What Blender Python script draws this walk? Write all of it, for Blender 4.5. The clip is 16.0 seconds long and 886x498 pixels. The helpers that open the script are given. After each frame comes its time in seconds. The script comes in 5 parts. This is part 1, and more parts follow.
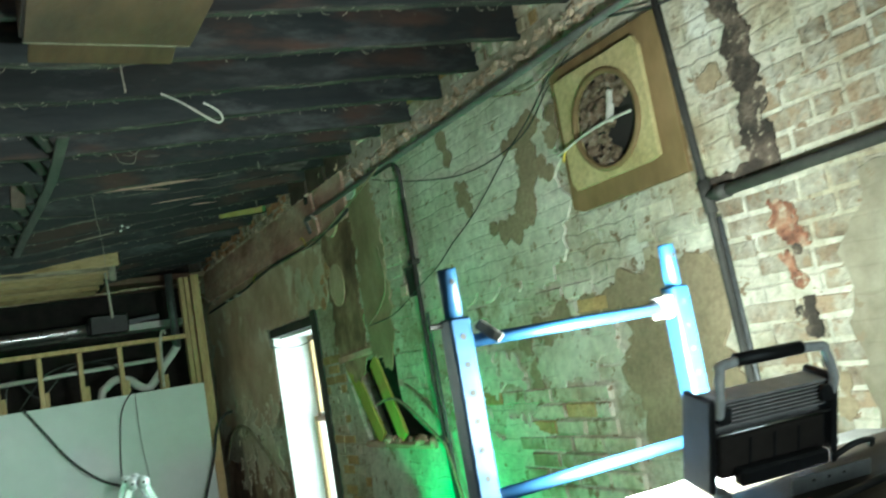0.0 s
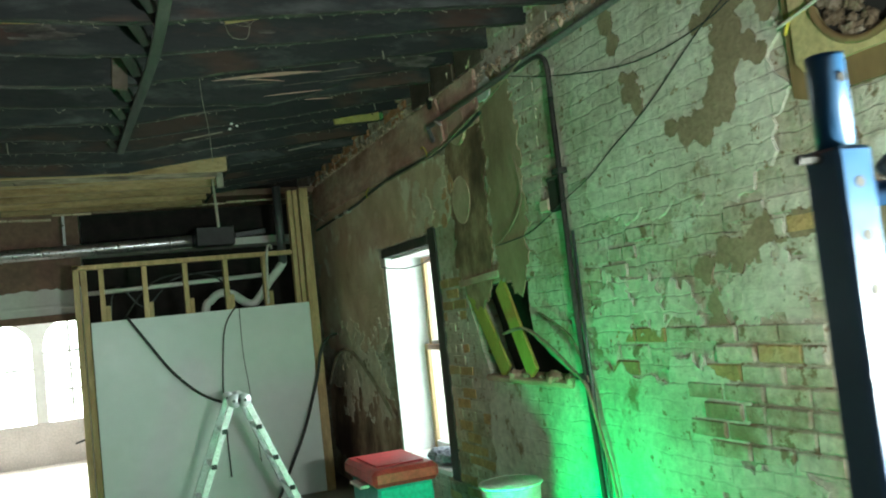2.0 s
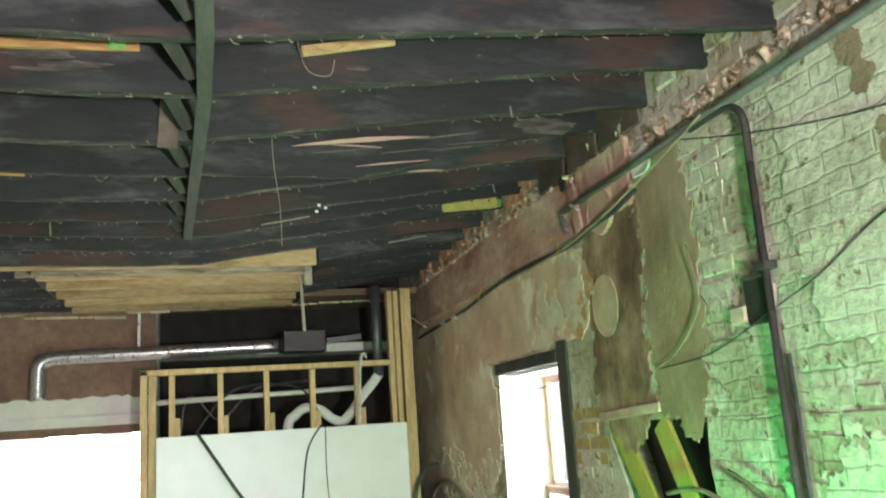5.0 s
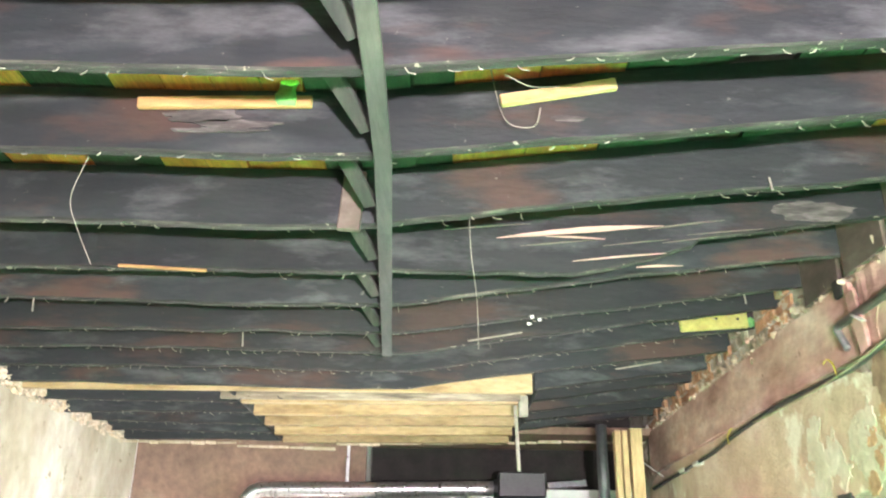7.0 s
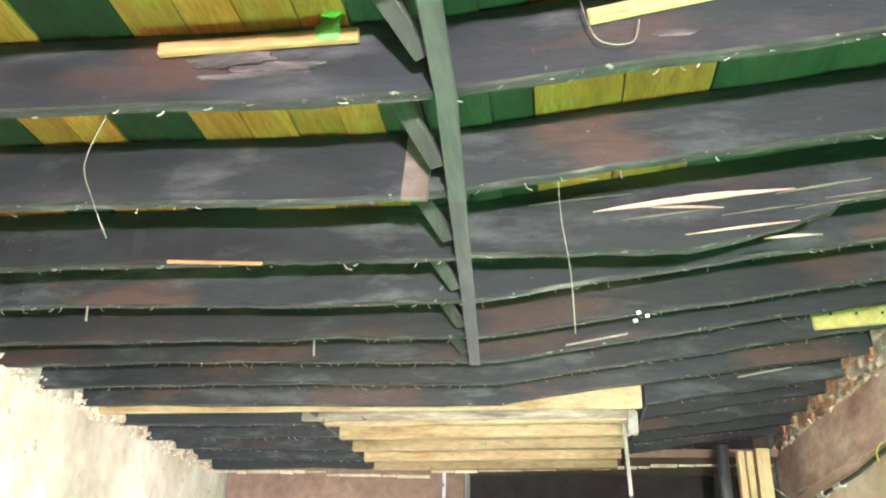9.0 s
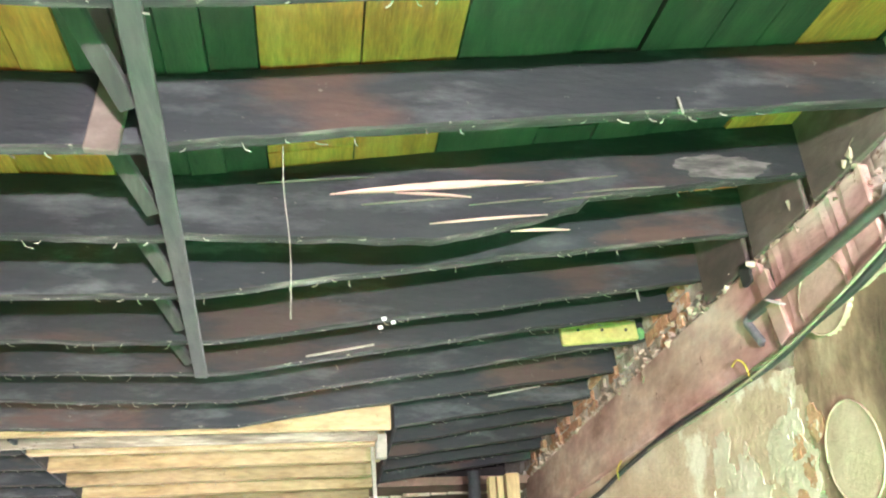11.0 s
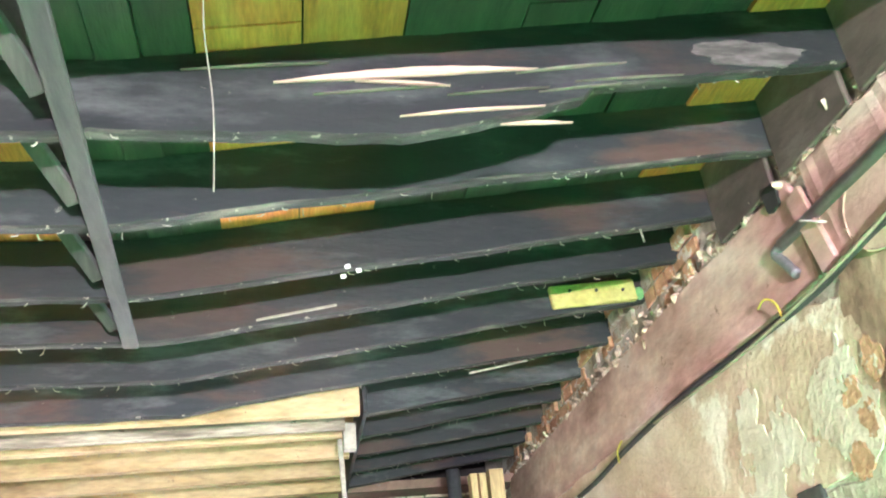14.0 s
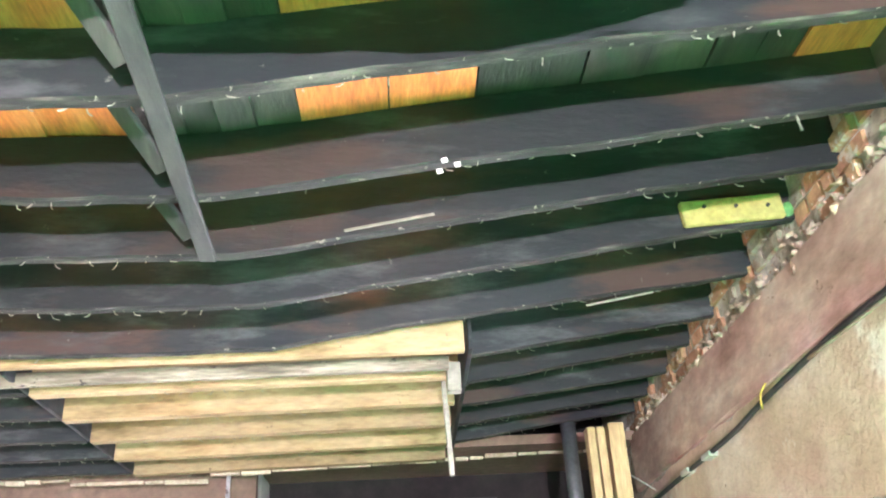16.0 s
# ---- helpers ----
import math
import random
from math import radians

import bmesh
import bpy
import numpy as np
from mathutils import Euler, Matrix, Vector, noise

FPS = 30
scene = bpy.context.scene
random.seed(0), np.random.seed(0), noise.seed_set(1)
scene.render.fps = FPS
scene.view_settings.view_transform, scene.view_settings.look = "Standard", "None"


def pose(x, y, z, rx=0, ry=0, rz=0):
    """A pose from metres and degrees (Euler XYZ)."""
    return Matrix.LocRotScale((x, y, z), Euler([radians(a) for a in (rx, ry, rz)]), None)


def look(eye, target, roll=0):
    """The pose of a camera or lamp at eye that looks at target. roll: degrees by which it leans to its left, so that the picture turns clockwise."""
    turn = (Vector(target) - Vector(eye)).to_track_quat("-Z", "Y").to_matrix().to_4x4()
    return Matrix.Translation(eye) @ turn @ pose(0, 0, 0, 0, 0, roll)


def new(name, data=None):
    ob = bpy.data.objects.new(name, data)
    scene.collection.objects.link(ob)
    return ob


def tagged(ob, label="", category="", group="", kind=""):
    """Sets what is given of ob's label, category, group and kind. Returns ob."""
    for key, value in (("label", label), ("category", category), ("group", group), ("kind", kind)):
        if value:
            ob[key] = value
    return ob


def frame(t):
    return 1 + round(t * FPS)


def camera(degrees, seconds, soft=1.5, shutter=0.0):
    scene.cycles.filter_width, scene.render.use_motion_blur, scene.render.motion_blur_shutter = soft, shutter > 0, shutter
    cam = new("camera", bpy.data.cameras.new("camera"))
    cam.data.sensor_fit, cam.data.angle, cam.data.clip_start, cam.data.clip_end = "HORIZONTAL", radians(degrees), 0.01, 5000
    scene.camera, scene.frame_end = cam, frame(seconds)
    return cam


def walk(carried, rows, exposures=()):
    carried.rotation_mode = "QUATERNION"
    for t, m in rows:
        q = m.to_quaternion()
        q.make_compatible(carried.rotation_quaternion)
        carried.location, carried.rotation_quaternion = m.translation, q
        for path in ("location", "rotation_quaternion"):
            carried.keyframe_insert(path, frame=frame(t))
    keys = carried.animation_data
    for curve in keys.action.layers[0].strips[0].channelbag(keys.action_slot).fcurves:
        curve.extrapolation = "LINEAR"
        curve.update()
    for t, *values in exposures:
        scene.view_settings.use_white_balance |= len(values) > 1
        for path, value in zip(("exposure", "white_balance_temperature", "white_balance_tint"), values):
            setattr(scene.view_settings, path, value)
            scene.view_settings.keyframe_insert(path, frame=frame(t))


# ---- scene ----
cam = camera(54.8, 16.0, soft=2.0, shutter=0.4)
PATH = [
    (0, (0.45, 0.226, 1.739), (1.409, 1.965, 1.982), -9.8),
    (0.5, (0.462, 0.377, 1.71), (1.337, 2.166, 1.894), -9.2),
    (1, (0.405, 0.532, 1.717), (1.28, 2.321, 1.897), -8.6),
    (1.5, (0.433, 0.711, 1.687), (1.261, 2.525, 1.852), -7.5),
    (2, (0.541, 0.973, 1.692), (1.282, 2.825, 1.825), -6.2),
    (2.5, (0.557, 1.238, 1.696), (1.306, 3.088, 1.828), -5.5),
    (3, (0.617, 1.477, 1.694), (1.333, 3.339, 1.839), -5.7),
    (3.2, (0.663, 1.558, 1.712), (1.317, 3.44, 1.876), -5.0),
    (5.5, (0.932, 2.346, 1.844), (1.353, 4.223, 2.392), -2.7),
    (6, (1.036, 2.522, 1.823), (1.097, 4.405, 2.494), 0.1),
    (6.5, (1.064, 2.717, 1.818), (1.084, 4.603, 2.484), 0.7),
    (7, (1.012, 2.875, 1.846), (1.005, 4.731, 2.593), 0.8),
    (7.5, (1.006, 3.025, 1.858), (0.872, 4.861, 2.641), 0.6),
    (8, (1.061, 3.158, 1.855), (0.826, 4.987, 2.63), 1.4),
    (8.2, (1.041, 3.196, 1.848), (0.791, 5.023, 2.622), 1.3),
    (10.3, (1.082, 3.645, 1.865), (1.12, 5.422, 2.783), -1.6),
    (10.5, (1.135, 3.674, 1.863), (1.283, 5.445, 2.781), -2.5),
    (11, (1.181, 3.749, 1.856), (1.467, 5.519, 2.743), -3.5),
    (11.5, (1.151, 3.846, 1.853), (1.52, 5.602, 2.736), -4.4),
    (12, (1.131, 3.919, 1.849), (1.534, 5.664, 2.74), -5.1),
    (12.5, (1.2, 4.004, 1.848), (1.603, 5.747, 2.741), -5.2),
    (13, (1.291, 4.077, 1.844), (1.655, 5.821, 2.753), -5.1),
    (13.5, (1.295, 4.196, 1.836), (1.631, 5.942, 2.75), -6.0),
    (14, (1.228, 4.336, 1.823), (1.594, 6.069, 2.751), -6.5),
    (14.5, (1.246, 4.472, 1.803), (1.57, 6.229, 2.703), -5.8),
    (15, (1.307, 4.6, 1.815), (1.495, 6.367, 2.734), -4.3),
    (15.5, (1.335, 4.686, 1.798), (1.451, 6.467, 2.701), -3.3),
    (16, (1.287, 4.797, 1.799), (1.397, 6.58, 2.699), -3.3),
]
EXPOSURES = [(0.0, -0.10, 5650, -15), (1.0, -0.36, 5750, -15), (2.0, -0.22, 5950, -10), (3.2, -0.13, 6100, -7), (5.4, 1.62, 6450, 22), (6.3, 2.55, 6300, 27), (8.2, 2.75, 6200, 29), (16.0, 2.83, 5850, 37)]
walk(cam, [(t, look(eye, target, roll)) for t, eye, target, roll in PATH], EXPOSURES)

# ---- world, sun, large lights ----
world = bpy.data.worlds.new("sky")
scene.world = world
world.use_nodes = True
wn = world.node_tree
sky = wn.nodes.new("ShaderNodeTexSky")
sky.sky_type = "NISHITA"
sky.sun_disc = False
sky.sun_elevation = radians(50)
sky.sun_rotation = radians(120)
wn.links.new(sky.outputs[0], wn.nodes["Background"].inputs[0])
wn.nodes["Background"].inputs[1].default_value = 0.06


def lamp(name, kind, m, power, color, **extra):
    data = bpy.data.lights.new(name, kind)
    data.energy, data.color = power, color
    for key in extra:
        if key == "size":
            data.size = extra[key]
        elif key == "size_y":
            data.shape, data.size_y = "RECTANGLE", extra[key]
        elif key == "angle":
            data.angle = extra[key]
        elif key == "radius":
            data.shadow_soft_size = extra[key]
        elif key == "spot":
            data.spot_size, data.spot_blend = extra[key], 0.6
    ob = new(name, data)
    ob.matrix_world = m
    return ob


lamp("sun", "SUN", look((20, 10, 25), (0, 0, 0)), 1.2, (1.0, 0.95, 0.88), angle=radians(12))
# daylight through the side window and the far room's windows, and from an assumed, unseen street front behind the
# walker
lamp("window_daylight", "AREA", look((3.6, 7.35, 1.5), (2.0, 7.5, 1.7)), 64, (0.95, 0.98, 1.0), size=1.0, size_y=1.6)
lamp("far_daylight", "AREA", look((-0.6, 15.8, 1.5), (-0.2, 9, 1.8)), 850, (1.0, 0.97, 0.94), size=2.2, size_y=1.7)
lamp("assumed_street_daylight", "AREA", look((0.5, -2.45, 1.55), (0.9, 6, 1.9)), 36, (0.97, 0.98, 1.0), size=3.6, size_y=2.2)
# the portable flood light on the bench, and the green work lamp standing low by the wall
lamp("flood_beam", "AREA", look((1.57, 1.335, 1.56), (1.3, 8.2, 2.45)), 108, (1.0, 0.95, 0.88), size=0.22, size_y=0.11)
lamp("green_beam", "POINT", pose(2.14, 4.65, 0.45), 66, (0.06, 1.0, 0.24), radius=0.1)

# ---- materials ----


def ramp_node(nt, stops):
    r = nt.nodes.new("ShaderNodeValToRGB")
    els = r.color_ramp.elements
    while len(els) < len(stops):
        els.new(0.5)
    for e, (p, c) in zip(els, stops):
        e.position = p
        e.color = (*c, 1)
    return r


def noise_node(nt, vec, scale, detail=5, rough=0.6, stretch=(1, 1, 1)):
    m = nt.nodes.new("ShaderNodeMapping")
    m.inputs["Scale"].default_value = stretch
    nt.links.new(vec, m.inputs[0])
    n = nt.nodes.new("ShaderNodeTexNoise")
    n.inputs["Scale"].default_value = scale
    n.inputs["Detail"].default_value = detail
    n.inputs["Roughness"].default_value = rough
    nt.links.new(m.outputs[0], n.inputs["Vector"])
    return n


def mix(nt, a, b, fac, mode="MIX"):
    m = nt.nodes.new("ShaderNodeMix")
    m.data_type, m.blend_type = "RGBA", mode
    if isinstance(fac, float):
        m.inputs[0].default_value = fac
    else:
        nt.links.new(fac, m.inputs[0])
    nt.links.new(a, m.inputs[6])
    if isinstance(b, tuple):
        m.inputs[7].default_value = (*b, 1)
    else:
        nt.links.new(b, m.inputs[7])
    return m.outputs[2]


def surface(name, stops, scale=3, stretch=(1, 1, 1), rough=0.85, bump=0.3, fine=40, metal=0.0, vary=0.0, stain=None, stain_scale=1.2, stain_at=0.58, detail=6, grain=0.25, chips=None, ghost=0.0, soft=0.05, stain2=None):
    """A worn surface: a broad noise through stops, a fine grain, an optional second stain colour, and relief."""
    m = bpy.data.materials.new(name)
    m.use_nodes = True
    nt = m.node_tree
    b = nt.nodes["Principled BSDF"]
    pos = nt.nodes.new("ShaderNodeNewGeometry").outputs["Position"]
    big = noise_node(nt, pos, scale, detail, 0.62, stretch)
    col = ramp_node(nt, stops)
    nt.links.new(big.outputs[0], col.inputs[0])
    out = col.outputs[0]
    small = noise_node(nt, pos, fine, 4, 0.6, stretch)
    fr = ramp_node(nt, [(0.25, (1 - grain,) * 3), (0.75, (1 + grain,) * 3)])
    nt.links.new(small.outputs[0], fr.inputs[0])
    out = mix(nt, out, fr.outputs[0], 1.0, "MULTIPLY")
    if stain:
        sn = noise_node(nt, pos, stain_scale, 8, 0.65, stretch)
        sr = ramp_node(nt, [(stain_at, (0, 0, 0)), (stain_at + soft, (1, 1, 1))])
        nt.links.new(sn.outputs[0], sr.inputs[0])
        out = mix(nt, out, stain, sr.outputs[0])
    if stain2:
        tint, t_scale, t_at, t_soft = stain2
        sn = noise_node(nt, pos, t_scale, 6, 0.6, stretch)
        sr = ramp_node(nt, [(t_at, (0, 0, 0)), (t_at + t_soft, (1, 1, 1))])
        nt.links.new(sn.outputs[0], sr.inputs[0])
        out = mix(nt, out, tint, sr.outputs[0])
    if chips:
        cn = noise_node(nt, pos, chips[1], 5, 0.7)
        cr = ramp_node(nt, [(chips[2], (0, 0, 0)), (chips[2] + 0.03, (1, 1, 1))])
        nt.links.new(cn.outputs[0], cr.inputs[0])
        out = mix(nt, out, chips[0], cr.outputs[0])
    lines = None
    if ghost:
        sep = nt.nodes.new("ShaderNodeSeparateXYZ")
        com = nt.nodes.new("ShaderNodeCombineXYZ")
        nt.links.new(pos, sep.inputs[0])
        wob = noise_node(nt, pos, 6, 2)
        wm = nt.nodes.new("ShaderNodeMath")
        wm.operation, wm.inputs[1].default_value = "MULTIPLY_ADD", 0.05
        nt.links.new(wob.outputs[0], wm.inputs[0])
        nt.links.new(sep.outputs[2], wm.inputs[2])
        nt.links.new(sep.outputs[1], com.inputs[0])
        nt.links.new(wm.outputs[0], com.inputs[1])
        bt = nt.nodes.new("ShaderNodeTexBrick")
        bt.inputs["Scale"].default_value = 1.0
        bt.inputs["Brick Width"].default_value = 0.227
        bt.inputs["Row Height"].default_value = 0.0755
        bt.inputs["Mortar Size"].default_value = 0.006
        bt.inputs["Mortar Smooth"].default_value = 0.6
        nt.links.new(com.outputs[0], bt.inputs["Vector"])
        worn = noise_node(nt, pos, 2.7, 4, 0.6)
        wr = ramp_node(nt, [(0.40, (0.12,) * 3), (0.62, (1, 1, 1))])
        nt.links.new(worn.outputs[0], wr.inputs[0])
        lm = nt.nodes.new("ShaderNodeMath")
        lm.operation = "MULTIPLY"
        nt.links.new(bt.outputs["Fac"], lm.inputs[0])
        nt.links.new(wr.outputs[0], lm.inputs[1])
        lines = lm.outputs[0]
        ln = ramp_node(nt, [(0.0, (1, 1, 1)), (1.0, (1 - ghost,) * 3)])
        nt.links.new(lines, ln.inputs[0])
        out = mix(nt, out, ln.outputs[0], 1.0, "MULTIPLY")
    if vary:
        info = nt.nodes.new("ShaderNodeObjectInfo")
        isl = nt.nodes.new("ShaderNodeNewGeometry")
        add = nt.nodes.new("ShaderNodeMath")
        add.operation = "ADD"
        nt.links.new(info.outputs["Random"], add.inputs[0])
        nt.links.new(isl.outputs["Random Per Island"], add.inputs[1])
        fra = nt.nodes.new("ShaderNodeMath")
        fra.operation = "FRACT"
        nt.links.new(add.outputs[0], fra.inputs[0])
        vr = ramp_node(nt, [(0, (1 - vary,) * 3), (1, (1 + vary,) * 3)])
        nt.links.new(fra.outputs[0], vr.inputs[0])
        out = mix(nt, out, vr.outputs[0], 1.0, "MULTIPLY")
    nt.links.new(out, b.inputs["Base Color"])
    rr = nt.nodes.new("ShaderNodeMapRange")
    rr.inputs[3].default_value, rr.inputs[4].default_value = max(0.05, rough - 0.15), min(1.0, rough + 0.12)
    nt.links.new(small.outputs[0], rr.inputs[0])
    nt.links.new(rr.outputs[0], b.inputs["Roughness"])
    b.inputs["Metallic"].default_value = metal
    if bump:
        bn = nt.nodes.new("ShaderNodeBump")
        bn.inputs["Strength"].default_value = bump
        bn.inputs["Distance"].default_value = 0.02
        ad = nt.nodes.new("ShaderNodeMath")
        ad.operation = "ADD"
        nt.links.new(big.outputs[0], ad.inputs[0])
        nt.links.new(small.outputs[0], ad.inputs[1])
        if lines is not None:
            sb = nt.nodes.new("ShaderNodeMath")
            sb.operation, sb.inputs[1].default_value = "MULTIPLY_ADD", -0.35
            nt.links.new(lines, sb.inputs[0])
            nt.links.new(ad.outputs[0], sb.inputs[2])
            nt.links.new(sb.outputs[0], bn.inputs["Height"])
        else:
            nt.links.new(ad.outputs[0], bn.inputs["Height"])
        nt.links.new(bn.outputs[0], b.inputs["Normal"])
    return m


def glow(name, color, strength):
    m = bpy.data.materials.new(name)
    m.use_nodes = True
    b = m.node_tree.nodes["Principled BSDF"]
    b.inputs["Base Color"].default_value = (*color, 1)
    b.inputs["Emission Color"].default_value = (*color, 1)
    b.inputs["Emission Strength"].default_value = strength
    return m


def glass_mat(name):
    m = bpy.data.materials.new(name)
    m.use_nodes = True
    b = m.node_tree.nodes["Principled BSDF"]
    b.inputs["Base Color"].default_value = (0.95, 0.97, 0.97, 1)
    b.inputs["Transmission Weight"].default_value = 1.0
    b.inputs["Roughness"].default_value = 0.03
    return m


M = {}
M["joist"] = surface("sooty_joist", [(0.30, (0.0042, 0.0058, 0.0078)), (0.42, (0.0080, 0.0105, 0.0125)), (0.50, (0.0140, 0.0165, 0.0175)), (0.57, (0.0100, 0.0135, 0.0150)), (0.64, (0.0210, 0.0250, 0.0265)), (0.72, (0.050, 0.052, 0.049))], 1.7, (0.8, 1.6, 2.6), 0.70, 0.18, 12, vary=0.28, detail=8, grain=0.24, stain=(0.066, 0.069, 0.071), stain_scale=2.3, stain_at=0.535, soft=0.15, stain2=((0.050, 0.027, 0.020), 1.2, 0.53, 0.08), chips=((0.11, 0.10, 0.088), 24, 0.68))
# undersides somewhat paler than the joist sides, with pale chips
M["joist_rim"] = surface("pale_joist_underside", [(0.36, (0.009, 0.009, 0.009)), (0.48, (0.018, 0.017, 0.015)), (0.58, (0.036, 0.033, 0.029)), (0.68, (0.089, 0.081, 0.065))], 5, (0.8, 4, 4), 0.9, 0.3, 30, vary=0.15, chips=((0.20, 0.18, 0.14), 26, 0.63))
M["board_dark"] = surface("dark_floor_board", [(0.3, (0.017, 0.018, 0.015)), (0.6, (0.041, 0.039, 0.030)), (0.8, (0.066, 0.055, 0.041))], 3, (4, 0.7, 1), 0.85, 0.25, 20, vary=0.35)
M["board_new"] = surface("orange_floor_board", [(0.33, (0.459, 0.106, 0.023)), (0.5, (0.607, 0.156, 0.033)), (0.68, (0.640, 0.212, 0.059))], 2.5, (5, 0.8, 1), 0.75, 0.15, 20, vary=0.2)
M["new_timber"] = surface("new_pine", [(0.33, (0.202, 0.125, 0.049)), (0.45, (0.324, 0.223, 0.101)), (0.6, (0.388, 0.283, 0.145)), (0.7, (0.292, 0.194, 0.081))], 2.6, (0.9, 2.6, 3.0), 0.7, 0.2, 14, vary=0.25, stain=(0.162, 0.098, 0.040), stain_scale=4, stain_at=0.60, soft=0.12, detail=4, chips=((0.081, 0.044, 0.020), 12, 0.67))
M["stud"] = surface("stud_pine", [(0.25, (0.38, 0.25, 0.11)), (0.55, (0.55, 0.40, 0.2)), (0.8, (0.62, 0.48, 0.27))], 3, (5, 5, 0.8), 0.7, 0.12, 18, vary=0.12)
M["split"] = surface("fresh_split_wood", [(0.3, (0.34, 0.185, 0.155)), (0.7, (0.50, 0.295, 0.26))], 5, (0.4, 4, 8), 0.7, 0.2, 25)
M["batten_orange"] = surface("dull_orange_batten", [(0.33, (0.26, 0.13, 0.05)), (0.6, (0.40, 0.22, 0.09))], 4, (0.8, 5, 5), 0.75, 0.15, 18)
M["scuff"] = surface("dusty_scuff", [(0.36, (0.026, 0.024, 0.022)), (0.5, (0.058, 0.050, 0.047)), (0.62, (0.105, 0.095, 0.089))], 9, (0.7, 1, 3), 0.9, 0.2, 30)
M["strut"] = surface("grey_strut", [(0.35, (0.025, 0.027, 0.025)), (0.5, (0.041, 0.041, 0.036)), (0.65, (0.063, 0.060, 0.052))], 4, (4, 0.6, 1), 0.85, 0.2, 20, vary=0.2)
M["nail"] = surface("pale_lath_sliver", [(0.3, (0.183, 0.165, 0.128)), (0.7, (0.317, 0.286, 0.231))], 12, rough=0.8, bump=0.1)
M["brick"] = surface("painted_brick", [(0.33, (0.28, 0.225, 0.14)), (0.43, (0.42, 0.38, 0.275)), (0.52, (0.52, 0.495, 0.395)), (0.64, (0.60, 0.58, 0.49)), (0.75, (0.46, 0.42, 0.33))], 2.2, (1, 1, 1), 0.9, 0.7, 24, vary=0.13, stain=(0.25, 0.19, 0.115), stain_scale=1.6, stain_at=0.58, detail=10, chips=((0.23, 0.17, 0.105), 11, 0.575), soft=0.09, grain=0.3)
M["brick_bare"] = surface("bare_stock_brick", [(0.3, (0.28, 0.18, 0.075)), (0.55, (0.44, 0.31, 0.14)), (0.8, (0.46, 0.40, 0.26))], 5, rough=0.9, bump=0.5, fine=40, vary=0.25)
M["brick_cream"] = surface("cream_brick", [(0.33, (0.164, 0.123, 0.080)), (0.44, (0.283, 0.242, 0.176)), (0.54, (0.361, 0.328, 0.258)), (0.7, (0.410, 0.384, 0.324))], 6.5, rough=0.9, bump=0.8, fine=34, vary=0.16, stain=(0.295, 0.221, 0.143), stain_scale=5, stain_at=0.55, detail=10, chips=((0.246, 0.176, 0.115), 17, 0.58), grain=0.3)
M["mortar"] = surface("old_painted_masonry", [(0.33, (0.26, 0.21, 0.135)), (0.43, (0.39, 0.35, 0.25)), (0.52, (0.49, 0.465, 0.37)), (0.64, (0.57, 0.55, 0.46)), (0.75, (0.43, 0.395, 0.305))], 2.2, rough=0.95, bump=0.8, fine=26, stain=(0.24, 0.18, 0.11), stain_scale=1.6, stain_at=0.58, soft=0.09, detail=10, chips=((0.22, 0.16, 0.10), 13, 0.59), ghost=0.17, grain=0.3, stain2=((0.62, 0.61, 0.53), 3.7, 0.60, 0.05))
M["plaster_green"] = surface("flaking_pale_paint", [(0.3, (0.40, 0.38, 0.29)), (0.5, (0.58, 0.57, 0.47)), (0.7, (0.68, 0.67, 0.58))], 2.6, rough=0.85, bump=0.7, fine=22, stain=(0.25, 0.19, 0.11), stain_scale=2.2, stain_at=0.62, detail=9, chips=((0.27, 0.20, 0.12), 12, 0.615), ghost=0.09)
M["plaster_brown"] = surface("brown_stained_plaster", [(0.30, (0.403, 0.280, 0.190)), (0.43, (0.560, 0.426, 0.291)), (0.52, (0.650, 0.515, 0.370)), (0.62, (0.739, 0.627, 0.482))], 1.7, rough=0.9, bump=0.5, fine=34, stain=(0.515, 0.325, 0.246), stain_scale=1.5, stain_at=0.53, soft=0.16, detail=9, grain=0.10, stain2=((0.806, 0.750, 0.616), 3.1, 0.60, 0.06), chips=((0.403, 0.280, 0.190), 9, 0.68))
M["plaster_soot"] = surface("sooty_brown_plaster", [(0.36, (0.091, 0.051, 0.034)), (0.46, (0.177, 0.107, 0.068)), (0.53, (0.305, 0.201, 0.128)), (0.62, (0.464, 0.354, 0.238))], 2.4, (1, 1, 0.62), rough=0.9, bump=0.35, fine=22, detail=9)
M["peel"] = surface("bare_brown_render", [(0.3, (0.20, 0.155, 0.095)), (0.7, (0.33, 0.265, 0.17))], 5, rough=0.95, bump=0.35, fine=45)
M["scar_red"] = surface("bare_red_brick", [(0.34, (0.13, 0.055, 0.035)), (0.5, (0.27, 0.125, 0.075)), (0.66, (0.40, 0.29, 0.20))], 18, rough=0.95, bump=0.7, fine=45, grain=0.35, chips=((0.42, 0.36, 0.27), 22, 0.57))
M["red_beam"] = surface("red_brown_beam", [(0.33, (0.280, 0.155, 0.115)), (0.45, (0.440, 0.275, 0.215)), (0.55, (0.520, 0.360, 0.280)), (0.66, (0.640, 0.520, 0.420))], 2.6, (1, 0.6, 1.3), 0.85, 0.35, 14, detail=9, chips=((0.240, 0.140, 0.100), 9, 0.66))
M["soot"] = surface("sooty_brick", [(0.35, (0.022, 0.018, 0.014)), (0.5, (0.050, 0.038, 0.029)), (0.65, (0.13, 0.10, 0.075))], 12, rough=0.95, bump=0.6, fine=40, chips=((0.36, 0.31, 0.23), 20, 0.60), grain=0.4)
